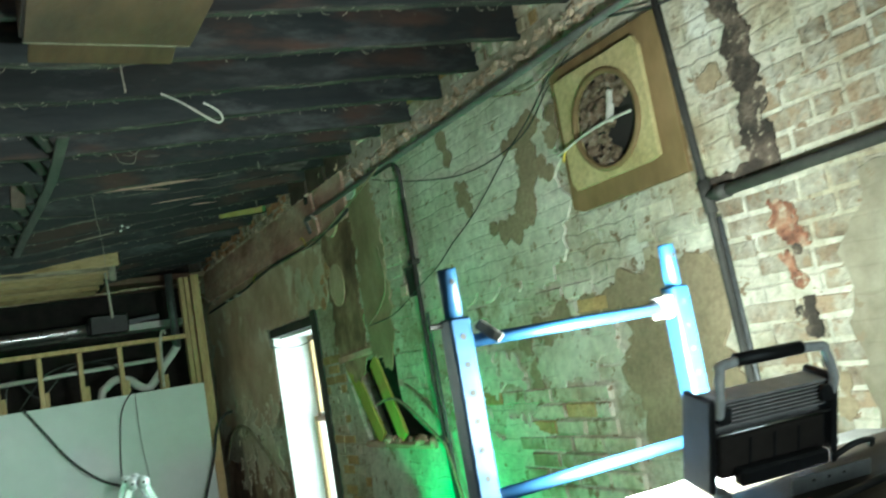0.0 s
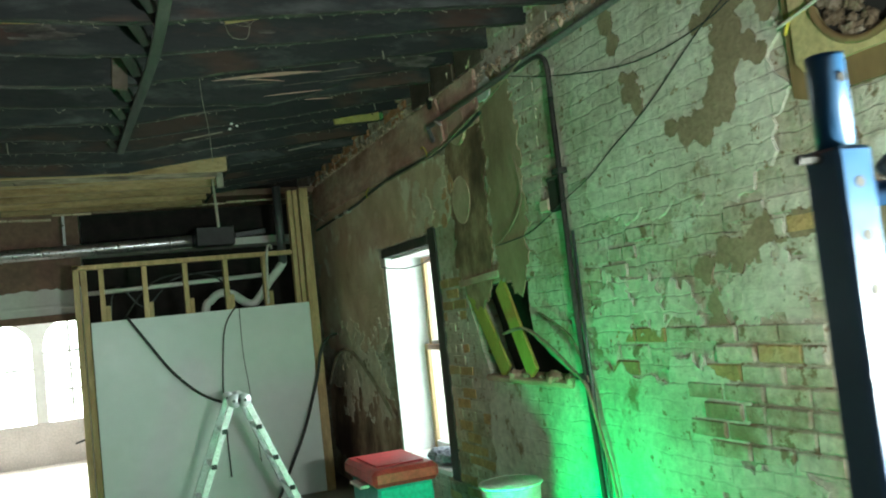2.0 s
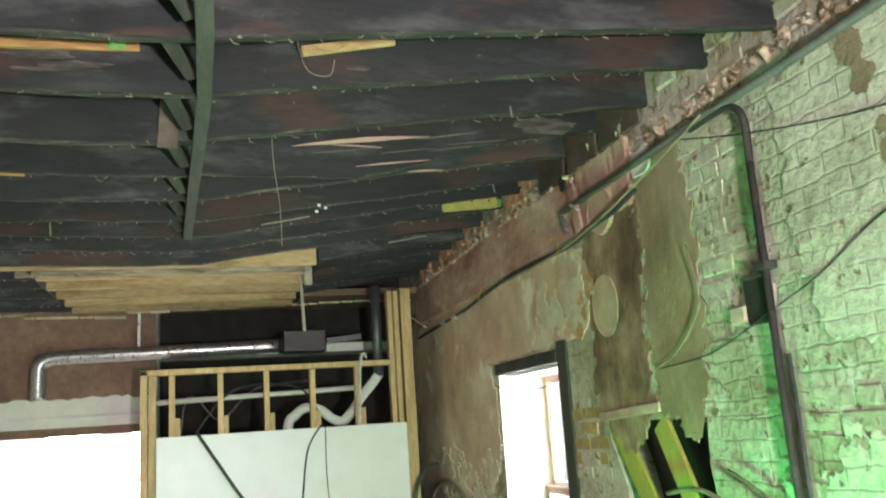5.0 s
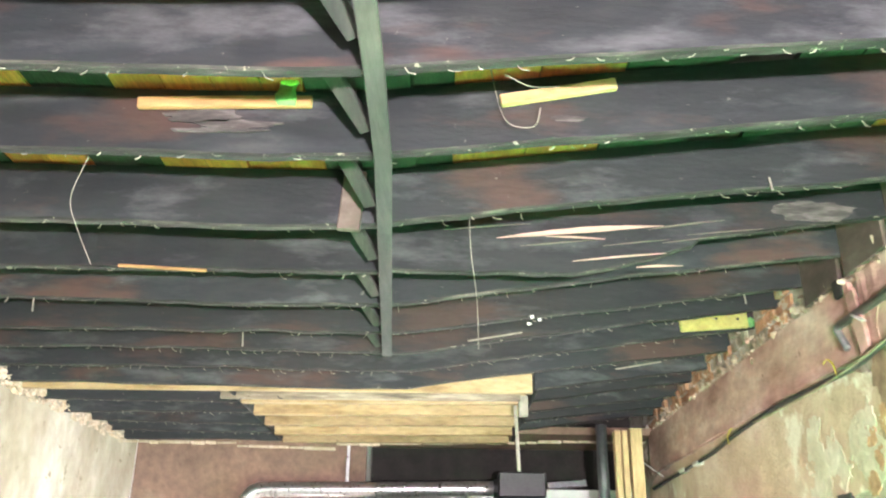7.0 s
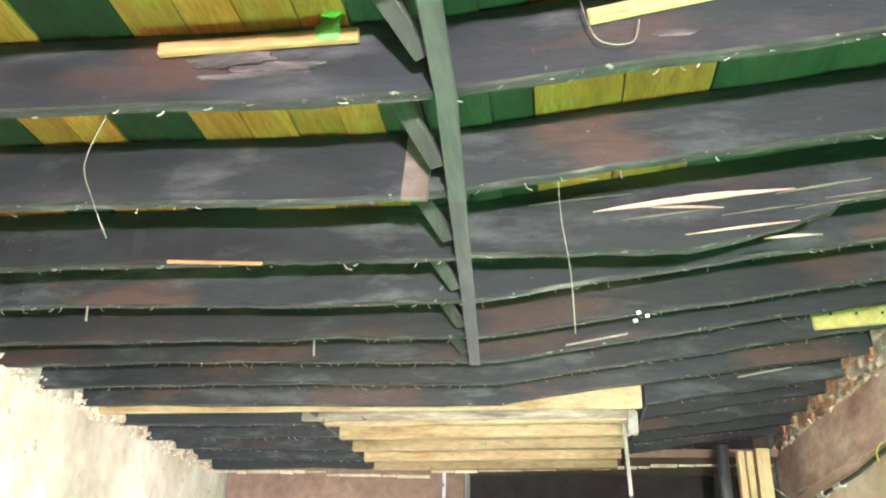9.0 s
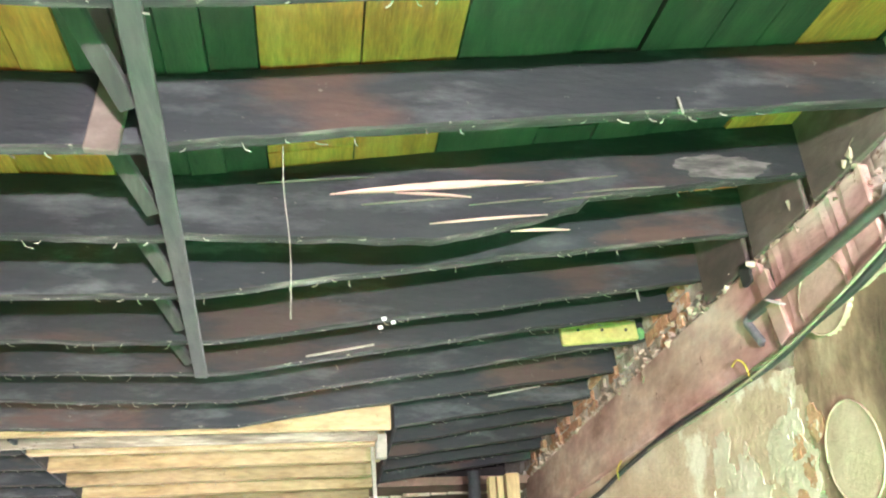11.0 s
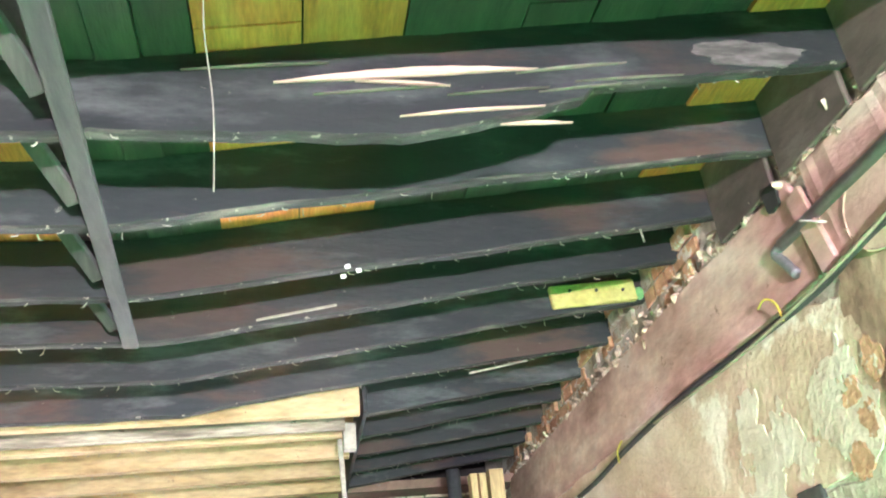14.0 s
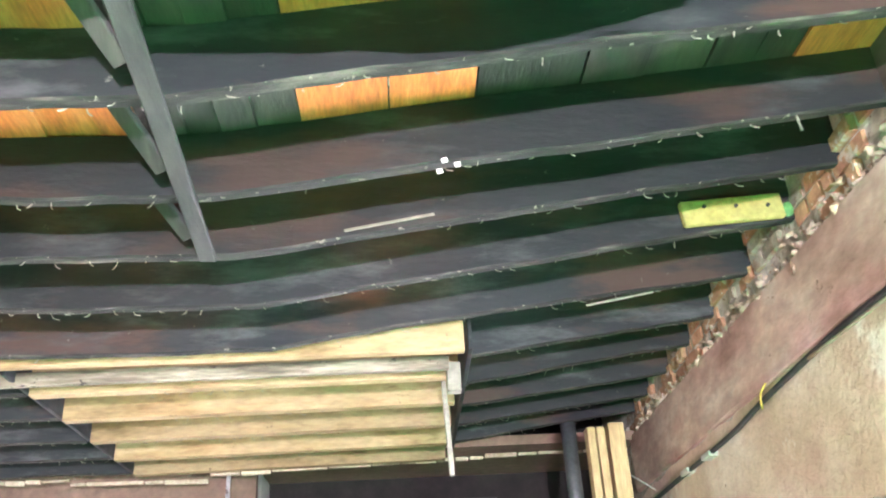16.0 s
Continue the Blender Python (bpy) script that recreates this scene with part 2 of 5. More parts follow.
M["string"] = surface("dull_string", [(0.3, (0.16, 0.15, 0.12)), (0.7, (0.30, 0.28, 0.23))], 9, rough=0.8, bump=0.05)
M["green_scrap"] = surface("green_plastic_scrap", [(0.3, (0.05, 0.16, 0.09)), (0.7, (0.16, 0.42, 0.10))], 9, rough=0.6, bump=0.2)
M["lime_scrap"] = surface("lime_plastic_scrap", [(0.3, (0.20, 0.46, 0.05)), (0.7, (0.36, 0.66, 0.10))], 9, rough=0.5, bump=0.2)
M["rubble"] = surface("crumbled_mortar", [(0.3, (0.40, 0.28, 0.17)), (0.5, (0.54, 0.44, 0.32)), (0.7, (0.64, 0.55, 0.43))], 14, rough=0.95, bump=0.8, fine=60, vary=0.22)
M["left_plaster"] = surface("pale_left_plaster", [(0.33, (0.20, 0.165, 0.105)), (0.45, (0.31, 0.27, 0.19)), (0.55, (0.38, 0.345, 0.26)), (0.68, (0.52, 0.49, 0.41))], 1.5, (1, 1, 0.75), 0.9, 0.4, 14, detail=8, grain=0.14, chips=((0.24, 0.20, 0.135), 7, 0.62))
M["bulkhead"] = surface("brown_bulkhead", [(0.3, (0.15, 0.095, 0.07)), (0.6, (0.25, 0.155, 0.115)), (0.8, (0.33, 0.24, 0.18))], 1.6, rough=0.9, bump=0.2, fine=20)
M["white_paint"] = surface("white_paint", [(0.3, (0.68, 0.67, 0.64)), (0.7, (0.80, 0.80, 0.78))], 2.5, rough=0.7, bump=0.06, fine=20, grain=0.05)
M["plasterboard"] = surface("plasterboard", [(0.3, (0.726, 0.781, 0.759)), (0.7, (0.825, 0.850, 0.847))], 1.1, rough=0.75, bump=0.0, fine=8, grain=0.03)
M["floor"] = surface("dusty_concrete", [(0.3, (0.16, 0.145, 0.125)), (0.6, (0.26, 0.24, 0.21)), (0.8, (0.34, 0.32, 0.28))], 1.2, rough=0.9, bump=0.2, fine=30)
M["far_floor"] = surface("pale_far_floor", [(0.3, (0.56, 0.47, 0.43)), (0.7, (0.68, 0.60, 0.56))], 1.5, rough=0.6, bump=0.05, fine=20)
M["wainscot"] = surface("pale_wainscot", [(0.3, (0.52, 0.46, 0.43)), (0.7, (0.62, 0.56, 0.53))], 3, rough=0.6, bump=0.08)
M["pipe_dark"] = surface("dark_conduit", [(0.3, (0.022, 0.022, 0.020)), (0.6, (0.045, 0.043, 0.038)), (0.85, (0.11, 0.10, 0.085))], 9, rough=0.8, bump=0.25, fine=50)
M["pipe_steel"] = surface("dull_steel_conduit", [(0.3, (0.13, 0.132, 0.132)), (0.6, (0.19, 0.19, 0.188)), (0.85, (0.27, 0.265, 0.25))], 14, rough=0.36, bump=0.12, fine=60, metal=0.1)
M["blocking"] = surface("brown_blocking", [(0.33, (0.060, 0.044, 0.034)), (0.5, (0.098, 0.072, 0.058)), (0.66, (0.150, 0.118, 0.096))], 3, (1, 0.7, 1.4), 0.85, 0.25, 18)
M["splint_old"] = surface("weathered_splint", [(0.3, (0.065, 0.049, 0.039)), (0.7, (0.169, 0.130, 0.107))], 6, (0.5, 4, 8), 0.8, 0.2, 25)
M["housing_dark"] = surface("dark_brown_housing", [(0.3, (0.030, 0.024, 0.021)), (0.7, (0.052, 0.043, 0.037))], 6, rough=0.45, bump=0.05)
M["oval_plaster"] = surface("smooth_tan_plaster", [(0.33, (0.42, 0.31, 0.21)), (0.66, (0.54, 0.43, 0.31))], 5, rough=0.9, bump=0.2, fine=40, grain=0.1)
M["tube_bright"] = surface("bright_plated_tube", [(0.3, (0.74, 0.74, 0.73)), (0.7, (0.84, 0.84, 0.83))], 6, rough=0.28, bump=0.02)
M["plaster_pale"] = surface("pale_painted_plaster", [(0.33, (0.17, 0.145, 0.095)), (0.45, (0.27, 0.24, 0.175)), (0.55, (0.32, 0.295, 0.225)), (0.68, (0.41, 0.39, 0.32))], 1.8, (1, 1, 0.75), 0.9, 0.4, 18, detail=8, grain=0.16, chips=((0.22, 0.175, 0.115), 9, 0.62), ghost=0.10)
M["brick_orange"] = surface("bare_orange_brick", [(0.3, (0.36, 0.19, 0.10)), (0.55, (0.50, 0.29, 0.16)), (0.8, (0.56, 0.42, 0.29))], 7, rough=0.95, bump=0.7, fine=40, vary=0.22, chips=((0.60, 0.53, 0.42), 14, 0.58))
M["paint_scab"] = surface("cream_paint_scab", [(0.33, (0.50, 0.42, 0.30)), (0.5, (0.60, 0.53, 0.40)), (0.66, (0.68, 0.62, 0.50))], 7, rough=0.9, bump=0.5, fine=40, grain=0.15)
M["flue_tan"] = surface("tan_flue_plaster", [(0.33, (0.22, 0.155, 0.095)), (0.5, (0.32, 0.24, 0.15)), (0.66, (0.41, 0.33, 0.225))], 2.6, (1, 1, 0.7), 0.9, 0.35, 24, detail=8, grain=0.15)
M["dirty_batten"] = surface("dirty_batten", [(0.33, (0.10, 0.078, 0.055)), (0.5, (0.19, 0.155, 0.11)), (0.66, (0.34, 0.295, 0.22))], 5, (0.6, 3, 4), 0.85, 0.35, 22, grain=0.3, chips=((0.05, 0.04, 0.03), 14, 0.62))
M["pipe_grey"] = surface("grey_conduit", [(0.3, (0.080, 0.085, 0.090)), (0.7, (0.150, 0.155, 0.160))], 6, rough=0.4, bump=0.1, metal=0.4)
M["cable_black"] = surface("black_cable", [(0.3, (0.02, 0.02, 0.02)), (0.7, (0.05, 0.05, 0.048))], 9, rough=0.55, bump=0.05)
M["cable_tan"] = surface("dusty_cable", [(0.3, (0.20, 0.16, 0.10)), (0.7, (0.40, 0.35, 0.24))], 9, rough=0.8, bump=0.1)
M["wire_pale"] = surface("pale_wire", [(0.3, (0.5, 0.48, 0.42)), (0.7, (0.68, 0.66, 0.6))], 9, rough=0.6, bump=0.05)
M["wire_yellow"] = surface("yellow_wire", [(0.3, (0.62, 0.50, 0.06)), (0.7, (0.75, 0.62, 0.1))], 9, rough=0.5, bump=0.05)
M["duct"] = surface("galvanised_duct", [(0.3, (0.45, 0.46, 0.47)), (0.7, (0.62, 0.63, 0.64))], 6, rough=0.32, bump=0.05, metal=0.9)
M["plywood"] = surface("brown_plywood", [(0.33, (0.13, 0.085, 0.036)), (0.5, (0.19, 0.13, 0.056)), (0.68, (0.26, 0.18, 0.085))], 2.2, (1, 1.5, 0.8), 0.75, 0.1, 20, detail=4, grain=0.1)
M["box_ply"] = surface("dark_red_plywood", [(0.33, (0.041, 0.019, 0.009)), (0.5, (0.062, 0.032, 0.015)), (0.68, (0.086, 0.047, 0.024))], 2.4, (2.2, 0.8, 1), 0.75, 0.12, 20, detail=5, grain=0.12)
M["yellow_ply"] = surface("yellowed_panel", [(0.3, (0.410, 0.344, 0.156)), (0.6, (0.541, 0.476, 0.246)), (0.8, (0.590, 0.541, 0.344))], 3.5, rough=0.75, bump=0.12)
M["wool"] = surface("torn_insulation", [(0.3, (0.060, 0.036, 0.021)), (0.5, (0.204, 0.150, 0.096)), (0.7, (0.360, 0.312, 0.252))], 28, rough=1.0, bump=0.8, fine=90)
# near-black for the shade in holes and the void; also colours the hook pin
M["void"] = surface("near_black", [(0.3, (0.012, 0.011, 0.010)), (0.7, (0.03, 0.026, 0.022))], 6, rough=0.95, bump=0.2)
M["blue_steel"] = surface("pale_blue_powder_coat", [(0.3, (0.014, 0.047, 0.112)), (0.7, (0.021, 0.063, 0.134))], 5, rough=0.38, bump=0.02, fine=60, grain=0.06)
M["black_plastic"] = surface("black_plastic", [(0.3, (0.012, 0.012, 0.013)), (0.7, (0.028, 0.028, 0.03))], 8, rough=0.45, bump=0.05)
M["chrome"] = surface("bare_steel", [(0.3, (0.62, 0.62, 0.63)), (0.7, (0.78, 0.78, 0.78))], 8, rough=0.22, bump=0.02, metal=1.0)
M["fins"] = surface("grey_aluminium_housing", [(0.3, (0.52, 0.49, 0.48)), (0.7, (0.66, 0.63, 0.62))], 6, rough=0.4, bump=0.05, metal=0.2)
M["bench_white"] = surface("white_laminate", [(0.3, (0.262, 0.258, 0.246)), (0.7, (0.308, 0.304, 0.297))], 2, rough=0.5, bump=0.03)
M["bench_dark"] = surface("dark_brown_plank", [(0.3, (0.035, 0.025, 0.018)), (0.7, (0.08, 0.06, 0.045))], 3, (1, 4, 1), 0.7, 0.15)
M["ladder"] = surface("white_aluminium", [(0.3, (0.62, 0.64, 0.64)), (0.7, (0.76, 0.78, 0.78))], 5, rough=0.4, bump=0.03, metal=0.2)
M["red"] = surface("red_plastic", [(0.3, (0.50, 0.04, 0.05)), (0.7, (0.66, 0.08, 0.09))], 5, rough=0.45, bump=0.05)
M["teal"] = surface("teal_plastic", [(0.3, (0.10, 0.42, 0.40)), (0.7, (0.16, 0.52, 0.50))], 5, rough=0.5, bump=0.05)
M["dark_wood"] = surface("black_painted_wood", [(0.3, (0.025, 0.028, 0.025)), (0.7, (0.07, 0.068, 0.055))], 5, (1, 1, 0.5), 0.75, 0.2)
M["yellow_plank"] = surface("yellow_painted_plank", [(0.3, (0.360, 0.338, 0.058)), (0.7, (0.461, 0.432, 0.101))], 3, (1, 4, 0.7), 0.75, 0.1)
M["yellow_foam"] = surface("yellow_foam", [(0.3, (0.348, 0.300, 0.076)), (0.7, (0.418, 0.370, 0.133))], 8, rough=0.85, bump=0.15)
M["bin_white"] = surface("white_bucket", [(0.3, (0.74, 0.74, 0.7)), (0.7, (0.82, 0.82, 0.8))], 4, rough=0.5, bump=0.03)
M["rag"] = surface("grey_rags", [(0.3, (0.10, 0.10, 0.13)), (0.7, (0.40, 0.40, 0.46))], 14, rough=0.95, bump=0.5)
M["outside"] = glow("hazy_daylight", (1.0, 0.99, 0.97), 2.2)
M["led"] = glow("led_panel", (1.0, 0.97, 0.9), 12)
M["led_green"] = glow("green_led_panel", (0.1, 1.0, 0.3), 12)
M["glass"] = glass_mat("window_glass")

# ---- building helpers ----
BASE = {}


def thing(name, loc, label="", category="", group="", kind=""):
    ob = new(name)
    ob.location = loc
    BASE[ob.name] = Vector(loc)
    ob.empty_display_size = 0.1
    return tagged(ob, label, category, group, kind)


def base_of(ob):
    return BASE.get(ob.name, Vector((0, 0, 0)))


def part(name, bm, material, parent=None, label="", smooth=False):
    """Links a bmesh, made in world coordinates, as one mesh object under a thing or a part."""
    me = bpy.data.meshes.new(name)
    if parent is not None:
        bmesh.ops.translate(bm, verts=bm.verts, vec=-base_of(parent))
    bm.normal_update()
    bm.to_mesh(me)
    bm.free()
    for m in material if isinstance(material, (list, tuple)) else [material]:
        me.materials.append(M[m])
    if smooth:
        for p in me.polygons:
            p.use_smooth = True
    ob = new(name, me)
    if parent is not None:
        ob.parent = parent
        BASE[ob.name] = base_of(parent)
    if label:
        ob["label"] = label
    return ob


def box(bm, lo, hi, bevel=0.0, mat_index=0):
    m = Matrix.LocRotScale([(a + b) / 2 for a, b in zip(lo, hi)], None, [abs(b - a) for a, b in zip(lo, hi)])
    r = bmesh.ops.create_cube(bm, size=1, matrix=m)
    vs = r["verts"]
    fs = {f for v in vs for f in v.link_faces}
    for f in fs:
        f.material_index = mat_index
    if bevel:
        es = list({e for v in vs for e in v.link_edges})
        bmesh.ops.bevel(bm, geom=es, offset=bevel, segments=1, affect="EDGES", profile=0.5)
    return vs


def boxed(lo, hi, bevel=0.0):
    bm = bmesh.new()
    box(bm, lo, hi, bevel)
    return bm


def beam_between(bm, a, b, w, h, up=(0, 0, 1), bevel=0.003):
    """A squared bar from a to b, w across and h along up."""
    a, b = Vector(a), Vector(b)
    d = (b - a)
    x = d.normalized()
    s = x.cross(Vector(up)).normalized()
    u = s.cross(x)
    rot = Matrix((x, s, u)).transposed().to_4x4()
    m = Matrix.Translation((a + b) / 2) @ rot @ Matrix.Diagonal((d.length, w, h, 1))
    r = bmesh.ops.create_cube(bm, size=1, matrix=m)
    if bevel:
        es = list({e for v in r["verts"] for e in v.link_edges})
        bmesh.ops.bevel(bm, geom=es, offset=bevel, segments=1, affect="EDGES", profile=0.5)


def beamed(a, b, w, h, up=(0, 0, 1), bevel=0.003):
    bm = bmesh.new()
    beam_between(bm, a, b, w, h, up, bevel)
    return bm


def curve_points(pts, steps=6):
    """Points on a smooth line through pts."""
    pts = [Vector(p) for p in pts]
    if len(pts) < 3:
        return pts
    out = []
    for i in range(len(pts) - 1):
        p0, p1, p2, p3 = pts[max(0, i - 1)], pts[i], pts[i + 1], pts[min(len(pts) - 1, i + 2)]
        for k in range(steps):
            t = k / steps
            out.append(0.5 * ((2 * p1) + (p2 - p0) * t + (2 * p0 - 5 * p1 + 4 * p2 - p3) * t * t + (3 * p1 - p0 - 3 * p2 + p3) * t ** 3))
    out.append(pts[-1])
    return out


def tube(pts, radius, sides=8, smooth_line=True, ridged=0.0, bm=None):
    bm = bm or bmesh.new()
    line = curve_points(pts) if smooth_line else [Vector(p) for p in pts]
    rings = []
    ref = None
    for i, p in enumerate(line):
        d = (line[min(i + 1, len(line) - 1)] - line[max(i - 1, 0)]).normalized()
        if ref is None:
            ref = d.orthogonal().normalized()
        s = (ref - d * ref.dot(d)).normalized()
        ref = s
        u = d.cross(s)
        r = radius * (1 + (ridged if i % 2 else 0))
        rings.append([bm.verts.new(p + r * (math.cos(2 * math.pi * k / sides) * s + math.sin(2 * math.pi * k / sides) * u)) for k in range(sides)])
    for a, b in zip(rings, rings[1:]):
        for k in range(sides):
            bm.faces.new((a[k], a[(k + 1) % sides], b[(k + 1) % sides], b[k]))
    bm.faces.new(rings[0][::-1])
    bm.faces.new(rings[-1])
    return bm


def cable(name, pts, radius, material, label, category="cable", sides=6):
    ob = part(name, tube(pts, radius, sides), material, None, smooth=True)
    return tagged(ob, label, category)


def patch(name, y0, y1, z0, z1, x, thick, material, label, ragged=0.03, seed=1, n=14, category="plaster patch", oval=False):
    """A slab on the side wall with an uneven outline, standing proud of it by thick."""
    rnd = random.Random(seed)
    bm = bmesh.new()
    ring = []
    thick *= 0.55
    cy, cz, hy, hz = (y0 + y1) / 2, (z0 + z1) / 2, (y1 - y0) / 2, (z1 - z0) / 2
    count = 8 * n
    for k in range(count):
        a = 2 * math.pi * k / count
        c, s = math.cos(a), math.sin(a)
        if oval:
            r = 1.0
        else:
            r = 1 / (abs(c) ** 5 + abs(s) ** 5) ** 0.2
        q = Vector((c * hy * 3.5, s * hz * 3.5, seed * 3.7))
        j = (noise.noise(q * 2.2) * 1.3 + noise.noise(q * 6) * 0.7 + noise.noise(q * 15) * 0.35) * ragged if not oval else rnd.uniform(-ragged, ragged)
        j = max(j, -0.45 * min(hy, hz))
        ring.append((cy + c * (hy * r + j), cz + s * (hz * r + j)))
    front = [bm.verts.new((x - thick, y, z)) for y, z in ring]
    back = [bm.verts.new((x + 0.01, y + (y - cy) * 0.01, z + (z - cz) * 0.01)) for y, z in ring]
    bm.faces.new(front)
    for k in range(count):
        bm.faces.new((front[k], back[k], back[(k + 1) % count], front[(k + 1) % count]))
    bmesh.ops.recalc_face_normals(bm, faces=bm.faces)
    ob = part(name, bm, material)
    return tagged(ob, label, category, kind="structure")


def flake(name, blobs, x, thick, material, label, wear=0.55, seed=1, cell=0.008, category="plaster patch"):
    """A thin layer on the side wall whose outline is a union of round spots, eaten by noise; blobs are (y, z, radius)."""
    bm = bmesh.new()
    y0, y1 = min(p[0] - 1.5 * p[2] for p in blobs), max(p[0] + 1.5 * p[2] for p in blobs)
    z0, z1 = min(p[1] - 1.5 * p[2] for p in blobs), max(p[1] + 1.5 * p[2] for p in blobs)
    grid = {}

    def corner(i, j):
        if (i, j) not in grid:
            grid[(i, j)] = bm.verts.new((x - thick, y0 + i * cell, z0 + j * cell))
        return grid[(i, j)]

    for i in range(int((y1 - y0) / cell)):
        for j in range(int((z1 - z0) / cell)):
            y, z = y0 + (i + 0.5) * cell, z0 + (j + 0.5) * cell
            q = Vector((y, z, seed * 1.7))
            n = noise.noise(q * 9) + 0.6 * noise.noise(q * 22) + 0.4 * noise.noise(q * 50)
            if max(1 - math.hypot(y - p[0], z - p[1]) / p[2] for p in blobs) + wear * n > 0:
                bm.faces.new((corner(i, j), corner(i, j + 1), corner(i + 1, j + 1), corner(i + 1, j)))
    for _ in range(2):
        bmesh.ops.smooth_vert(bm, verts=[v for v in bm.verts if v.is_boundary], factor=0.5, use_axis_x=False, use_axis_y=True, use_axis_z=True)
    r = bmesh.ops.extrude_face_region(bm, geom=bm.faces[:])
    bmesh.ops.translate(bm, verts=[g for g in r["geom"] if isinstance(g, bmesh.types.BMVert)], vec=(thick + 0.004, 0, 0))
    bmesh.ops.recalc_face_normals(bm, faces=bm.faces)
    return tagged(part(name, bm, material), label, category, kind="structure")


WALL_X = 2.77       # face of the brick side wall
LEFT_X = -1.65      # face of the plastered side wall
END_Y = 10.08       # where the joists end


def under(x, y=6.0):
    """Height of the joists' undersides: sagging over the middle, rising to the brick wall."""
    rise = 0.07 + 0.058 * min(1.0, max(0.0, (y - 4.5) / 1.5))
    lift = 0.018 * min(1.0, max(0.0, (y - 5.3) / 1.1))
    return 2.985 + lift + rise * max(0.0, x - 0.8) - 0.015 * math.exp(-((x - 0.5) / 0.7) ** 2)


# ---- floor, walls, ceiling ----
tagged(part("floor", boxed((-4.5, -3.0, -0.1), (4.0, 10.5, 0.0)), "floor"), "dusty grey concrete floor", "floor", kind="structure")
tagged(part("floor_far_room", boxed((-4.5, 10.5, -0.1), (4.0, 16.2, 0.004)), "far_floor"), "pale pinkish floor of the far room", "floor", kind="structure")
tagged(part("ground", boxed((-60, -60, -0.3), (60, 60, -0.12)), "floor"), "plain ground round the building", "ground", kind="structure")

# brick side wall with its window opening and the vent hole
WIN = (6.80, 7.90, 0.50, 2.17)
HOLE = (4.93, 6.22, 1.22, 1.80)
FAN = (2.83, 2.56, 0.205)


def wall_right():
    bm = bmesh.new()
    x0, x1 = WALL_X + 0.003, WALL_X + 0.42
    ys = [-3.0, HOLE[0], HOLE[1], WIN[0], WIN[1], 11.2]
    top = 3.75
    for a, b in zip(ys, ys[1:]):
        if (a, b) == (WIN[0], WIN[1]):
            box(bm, (x0, a, -0.1), (x1, b, WIN[2]))
            box(bm, (x0, a, WIN[3]), (x1, b, top))
        elif (a, b) == (HOLE[0], HOLE[1]):
            box(bm, (x0, a, -0.1), (x1, b, HOLE[2]))
            box(bm, (x0, a, HOLE[3]), (x1, b, top))
            box(bm, (x0 + 0.24, a, HOLE[2]), (x1, b, HOLE[3]))
        else:
            box(bm, (x0, a, -0.1), (x1, b, top))
    return tagged(part("wall_right", bm, "mortar"), "old painted brick wall, stained and peeling", "wall", kind="structure")


brick_wall = wall_right()


def hole_fill(ring):
    """Old masonry left standing in a corner of the vent hole, which makes it lean."""
    bm = bmesh.new()
    f = [bm.verts.new((WALL_X + 0.001, y, z)) for y, z in ring]
    g = [bm.verts.new((WALL_X + 0.24, y, z)) for y, z in ring]
    bm.faces.new(f)
    bm.faces.new(g[::-1])
    for k in range(len(ring)):
        bm.faces.new((f[k], g[k], g[(k + 1) % len(ring)], f[(k + 1) % len(ring)]))
    bmesh.ops.recalc_face_normals(bm, faces=bm.faces)
    tagged(part("wall_vent_side", bm, "mortar"), "masonry left beside the leaning vent hole", "wall", kind="structure")


hole_fill([(4.932, 1.27), (4.932, 1.798), (5.31, 1.798), (5.33, 1.62), (5.30, 1.46), (5.12, 1.36)])
hole_fill([(5.95, 1.222), (6.218, 1.222), (6.218, 1.74), (6.12, 1.56), (6.05, 1.38)])


def brick_rows():
    """Every brick of the side wall: y, z, half length, height, row."""
    rnd = random.Random(4)
    out = []
    for r in range(4, 42):
        z = r * 0.0755
        y = -0.8 + (0.112 if r % 2 else 0.0)
        while y < 10.4:
            ln = 0.215 if r % 3 else (0.215 if rnd.random() < 0.55 else 0.103)
            a, b = y, y + ln
            y = b + 0.012
            if b > WIN[0] - 0.02 and a < WIN[1] + 0.02 and WIN[2] - 0.08 < z < WIN[3] + 0.08:
                continue
            if b > HOLE[0] + 0.02 and a < HOLE[1] - 0.02 and HOLE[2] - 0.07 < z < HOLE[3]:
                continue
            if b > 5.65 and z > 2.62:
                continue
            if (((a + b) / 2 - FAN[0]) ** 2 + (z + 0.03 - FAN[1]) ** 2) ** 0.5 < 0.33:
                continue
            flush = noise.noise(Vector(((a + b) * 0.75, z * 2.4, 3.3)))
            near = (2.95 < a < 3.75 and 0.98 < z < 1.47) or (3.3 < a < 4.4 and 1.36 < z < 1.5)
            beside = 5.95 < a < 6.8 and z < 2.1
            if flush > (-0.30 if z > 1.9 else -0.16) and not near and not beside and a > 2.2:
                continue
            if a <= 2.2 and flush > 0.22:
                continue
            if (a > 5.22 and z > 1.84) or (a > 7.9 and z > 1.3) or (a > 7.9 and z < 1.0):
                continue
            if 2.5 < b and a < 2.98 and 1.2 < z < 1.9:
                continue
            out.append((a, b, z, r))
    for r in range(41, 46):
        z = r * 0.0755 + (0.05 if r > 40 else 0)
        y = 1.0 + (0.112 if r % 2 else 0.0)
        while y < 10.3:
            ln = rnd.choice((0.215, 0.15, 0.103, 0.07))
            if rnd.random() < 0.8 and not 5.3 < y < 6.84:
                out.append((y, y + ln, z, 99))
